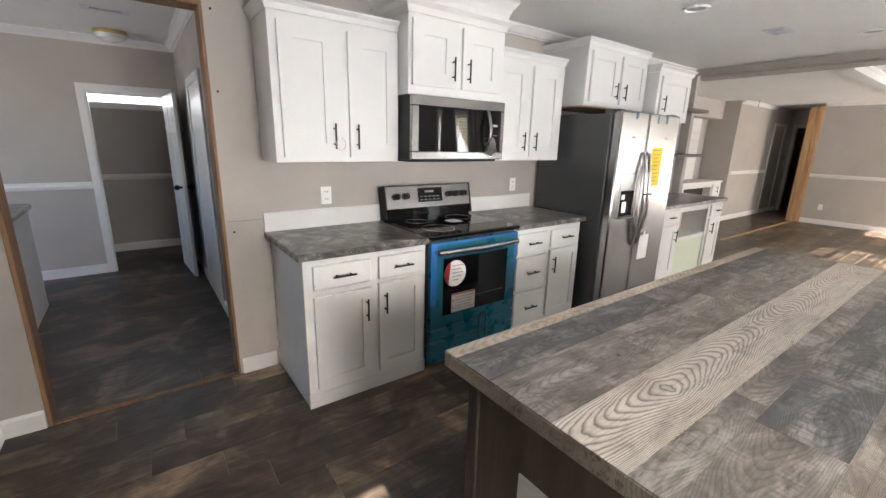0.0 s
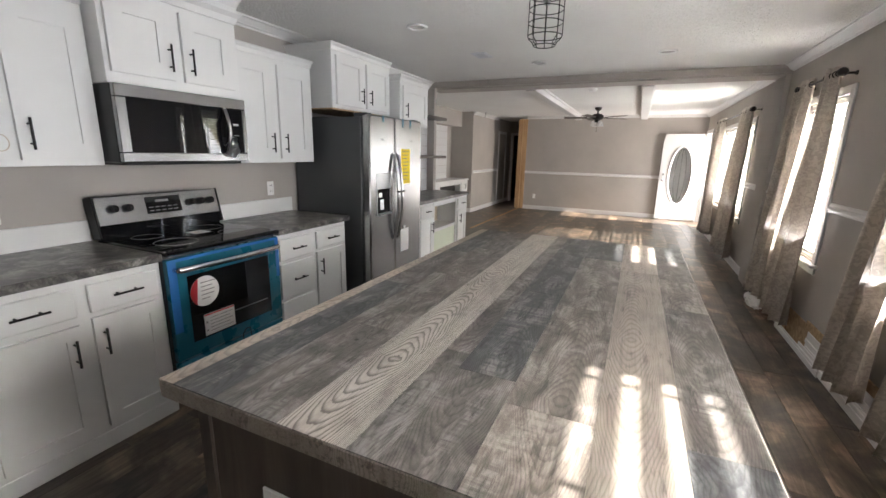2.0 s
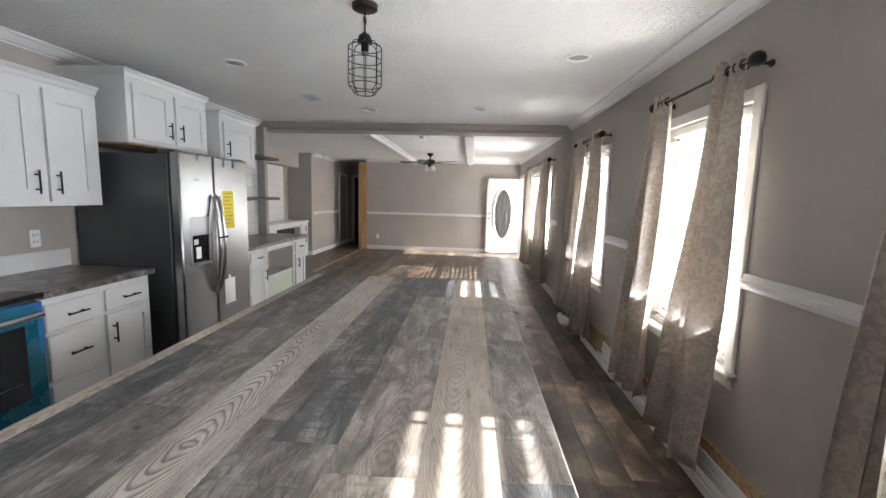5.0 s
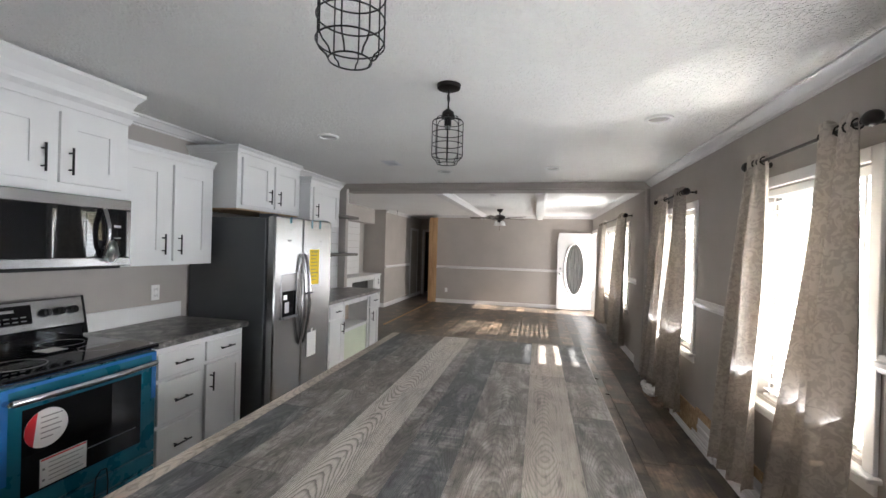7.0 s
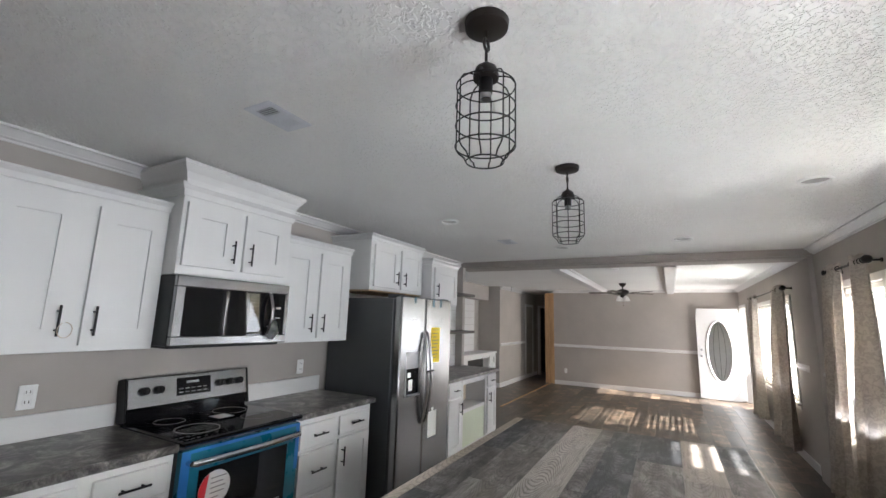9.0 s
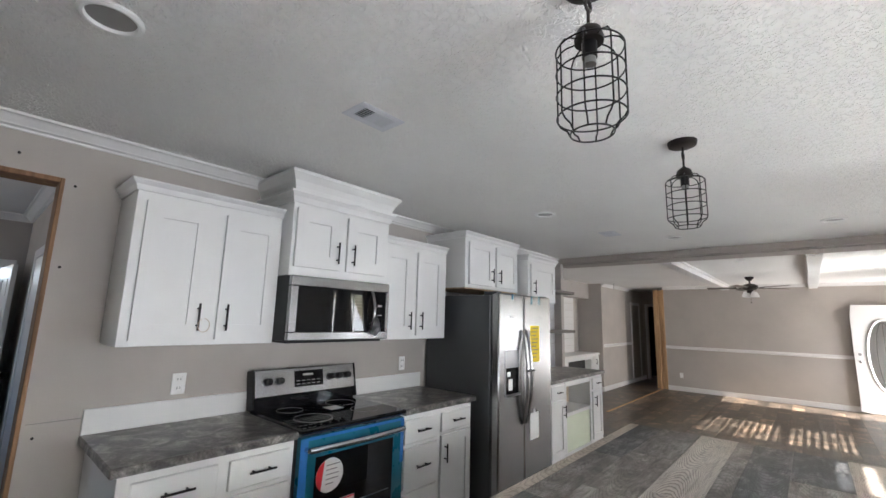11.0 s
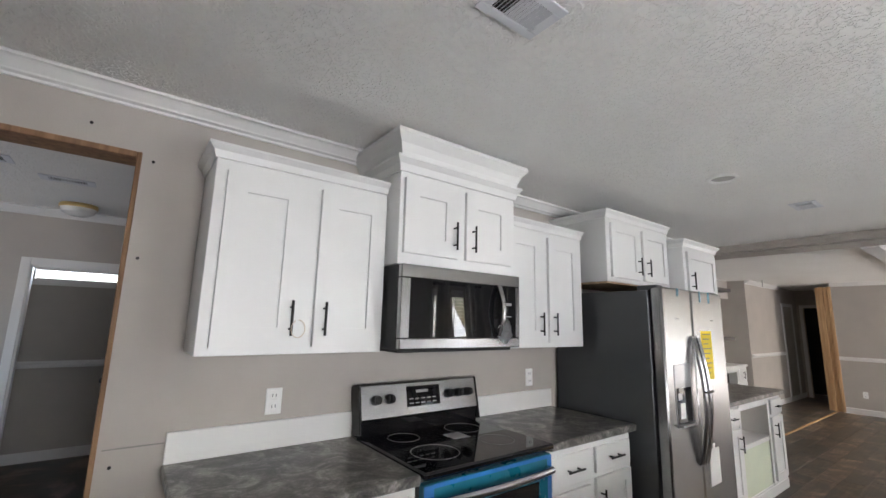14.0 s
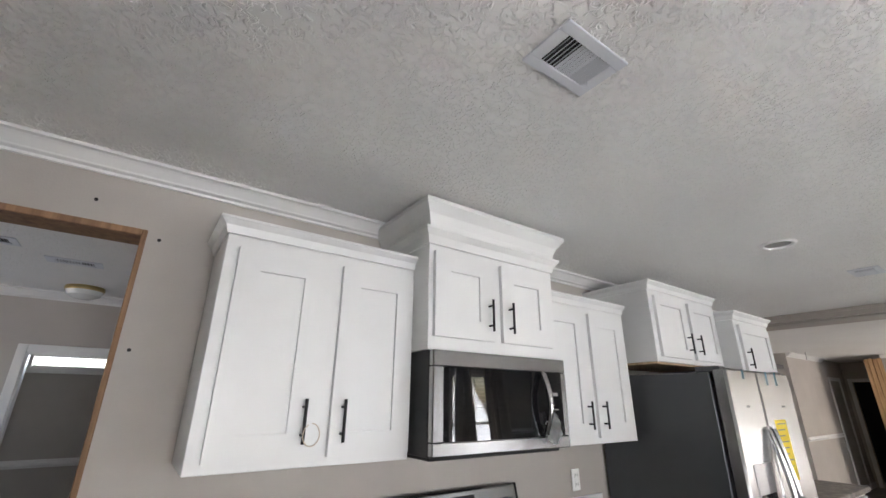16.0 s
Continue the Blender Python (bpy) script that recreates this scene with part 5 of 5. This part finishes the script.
M_DOORW = M_TRIM
panel_door("interior_door", Matrix.Translation((-0.985, 2.97, 0.01)) @ Matrix.Rotation(radians(-86), 4, "Z"), 0.66, 1.87, "white panel door standing open in the utility room")
sd = Shape().box(-0.858, -0.841, 1.15, 1.22, 0, 1.98, 0.003).box(-0.858, -0.841, 1.95, 2.02, 0, 1.98, 0.003).box(-0.858, -0.841, 1.22, 1.95, 1.91, 1.98, 0.003).box(-0.848, -0.841, 1.22, 1.95, 0, 1.91)
setting("door_utility_closet", sd, M_TRIM, "white closed closet door in the utility room", "door")
uc = thing("utility_cabinet", (-2.4, 1.65, 0), "white low cabinet in the utility room", "cabinet")
part(uc, "body", Shape().box(-2.75, -2.10, 1.35, 2.1, 0, 0.86, 0.004), M_WHITE)
part(uc, "worktop", Shape().box(-2.77, -2.07, 1.33, 2.12, 0.86, 0.90, 0.006), M_STONE)
wd = Shape().box(-1.74, -0.93, UTIL_Y2 + 0.03, UTIL_Y2 + 0.07, 1.83, 1.85, 0.002).box(-1.74, -0.93, UTIL_Y2 + 0.03, UTIL_Y2 + 0.07, 1.935, 1.955, 0.002)
wd.box(-1.80, -0.87, UTIL_Y2 - 0.016, UTIL_Y2, 1.775, 1.83, 0.003).box(-1.80, -0.87, UTIL_Y2 - 0.016, UTIL_Y2, 1.955, 2.01, 0.003).box(-1.80, -1.74, UTIL_Y2 - 0.016, UTIL_Y2, 1.83, 1.955, 0.003).box(-0.93, -0.87, UTIL_Y2 - 0.016, UTIL_Y2, 1.83, 1.955, 0.003)
setting("window_transom", wd, M_TRIM, "white frame of a narrow transom window", "window")


# ---- loose trim along the window wall ----
def build_loose_trim():
    o = Shape().box(-0.3, 2.70, WIN_Y, WIN_Y + 0.012, 0, 0.25, 0.001).box(2.70, 3.95, WIN_Y, WIN_Y + 0.012, 0, 0.22, 0.001)
    setting("trim_bare_strip", o, M_OSB, "bare strand board where the baseboard is missing", "strip")
    for k, (x0, x1, y, h, t) in enumerate(((-0.2, 2.62, 0.016, 0.19, 0.008), (0.1, 2.55, 0.030, 0.14, 0.008), (-0.1, 2.66, 0.044, 0.09, 0.008), (2.2, 3.2, 0.058, 0.07, 0.008))):
        b = thing("loose_moulding", ((x0 + x1) / 2, WIN_Y + y, 0), "white moulding length left standing along the wall", "moulding", "loose mouldings")
        m = Matrix.Translation((0, WIN_Y + y, 0)) @ Matrix.Rotation(radians(1.5), 4, "X")
        part(b, "length", Shape().box(x0, x1, 0, t, 0, h, 0.004, m).box(x0, x1, -0.004, t + 0.006, h * 0.55, h * 0.7, 0.002, m), M_TRIM)
    r = thing("wrapped_roll", (3.75, WIN_Y + 0.16, 0), "lumpy white plastic-wrapped roll lying on the floor", "roll")
    s = Shape().ball((3.75, WIN_Y + 0.12, 0.05), 0.05, 4.4, 1.1, 1.0, 36, 14)
    rng = random.Random(8)
    for v in s.bm.verts:
        v.co += Vector((rng.uniform(-1, 1) * 0.016, rng.uniform(-1, 1) * 0.014, rng.uniform(-0.6, 1) * 0.016))
        v.co.z = max(v.co.z, 0.001)
    part(r, "wrap", s, M_PLASTIC_W, "", True)
    rng = random.Random(3)
    for x, y, q in ((4.1, -3.55, 0.03), (4.16, -3.52, 0.02), (3.55, -3.6, 0.02)):
        c = thing("debris_scrap", (x, y, 0), "small dark scrap lying on the floor", "scrap", "floor scraps")
        part(c, "scrap", Shape().box(-q, q, -q * 0.4, q * 0.4, 0, 0.012, 0.003, Matrix.Translation((x, y, 0)) @ Matrix.Rotation(rng.uniform(0, 3), 4, "Z")), M_SHELF)


build_loose_trim()


# ---- floor planks ----
def build_floor_planks():
    fl = bpy.data.objects["floor"]
    rng = random.Random(21)
    W, L = 0.183, 1.22
    bm = Shape().box(-L / 2 + 0.0006, L / 2 - 0.0006, -W / 2 + 0.0006, W / 2 - 0.0006, -0.010, 0.0, 0.0012)
    first = part(fl, "plank", bm, M_FLOOR)
    first.location = (0, 0, -50)
    shared = first.data
    used = False
    cut = {}
    y = WIN_Y + W / 2
    while y < 0.0:
        x = BACK_X + rng.uniform(-1.1, 0.0)
        while x < FAR_X + 0.1:
            a, b = max(x, BACK_X), min(x + L, FAR_X + 0.1)
            if b - a > 0.05:
                if b - a > L - 0.001:
                    me = shared
                else:
                    s = Shape().box(-(b - a) / 2 + 0.0006, (b - a) / 2 - 0.0006, -W / 2 + 0.0006, W / 2 - 0.0006, -0.010, 0.0, 0.0012)
                    me = bpy.data.meshes.new("plank")
                    s.bm.to_mesh(me)
                    s.bm.free()
                    me.materials.append(M_FLOOR)
                if not used:
                    ob, ob.data, used = first, me, True
                else:
                    ob = new("plank", me)
                    ob.parent = fl
                ob.location = ((a + b) / 2, y, 0)
            x += L
        y += W
    s = Shape()
    y = y - W / 2
    k = 0
    while y < UTIL_Y2:
        x = BACK_X - 0.4 * (k % 3)
        while x < 12.5:
            a, b = max(x, BACK_X), min(x + L, 12.5)
            if b - a > 0.02:
                s.box(a + 0.0006, b - 0.0006, y + 0.0006, min(y + W, UTIL_Y2) - 0.0006, -0.010, -0.0005, 0)
            x += L
        y += W
        k += 1
    part(fl, "far_planks", s, M_FLOOR, "", False, "stuff")


build_floor_planks()
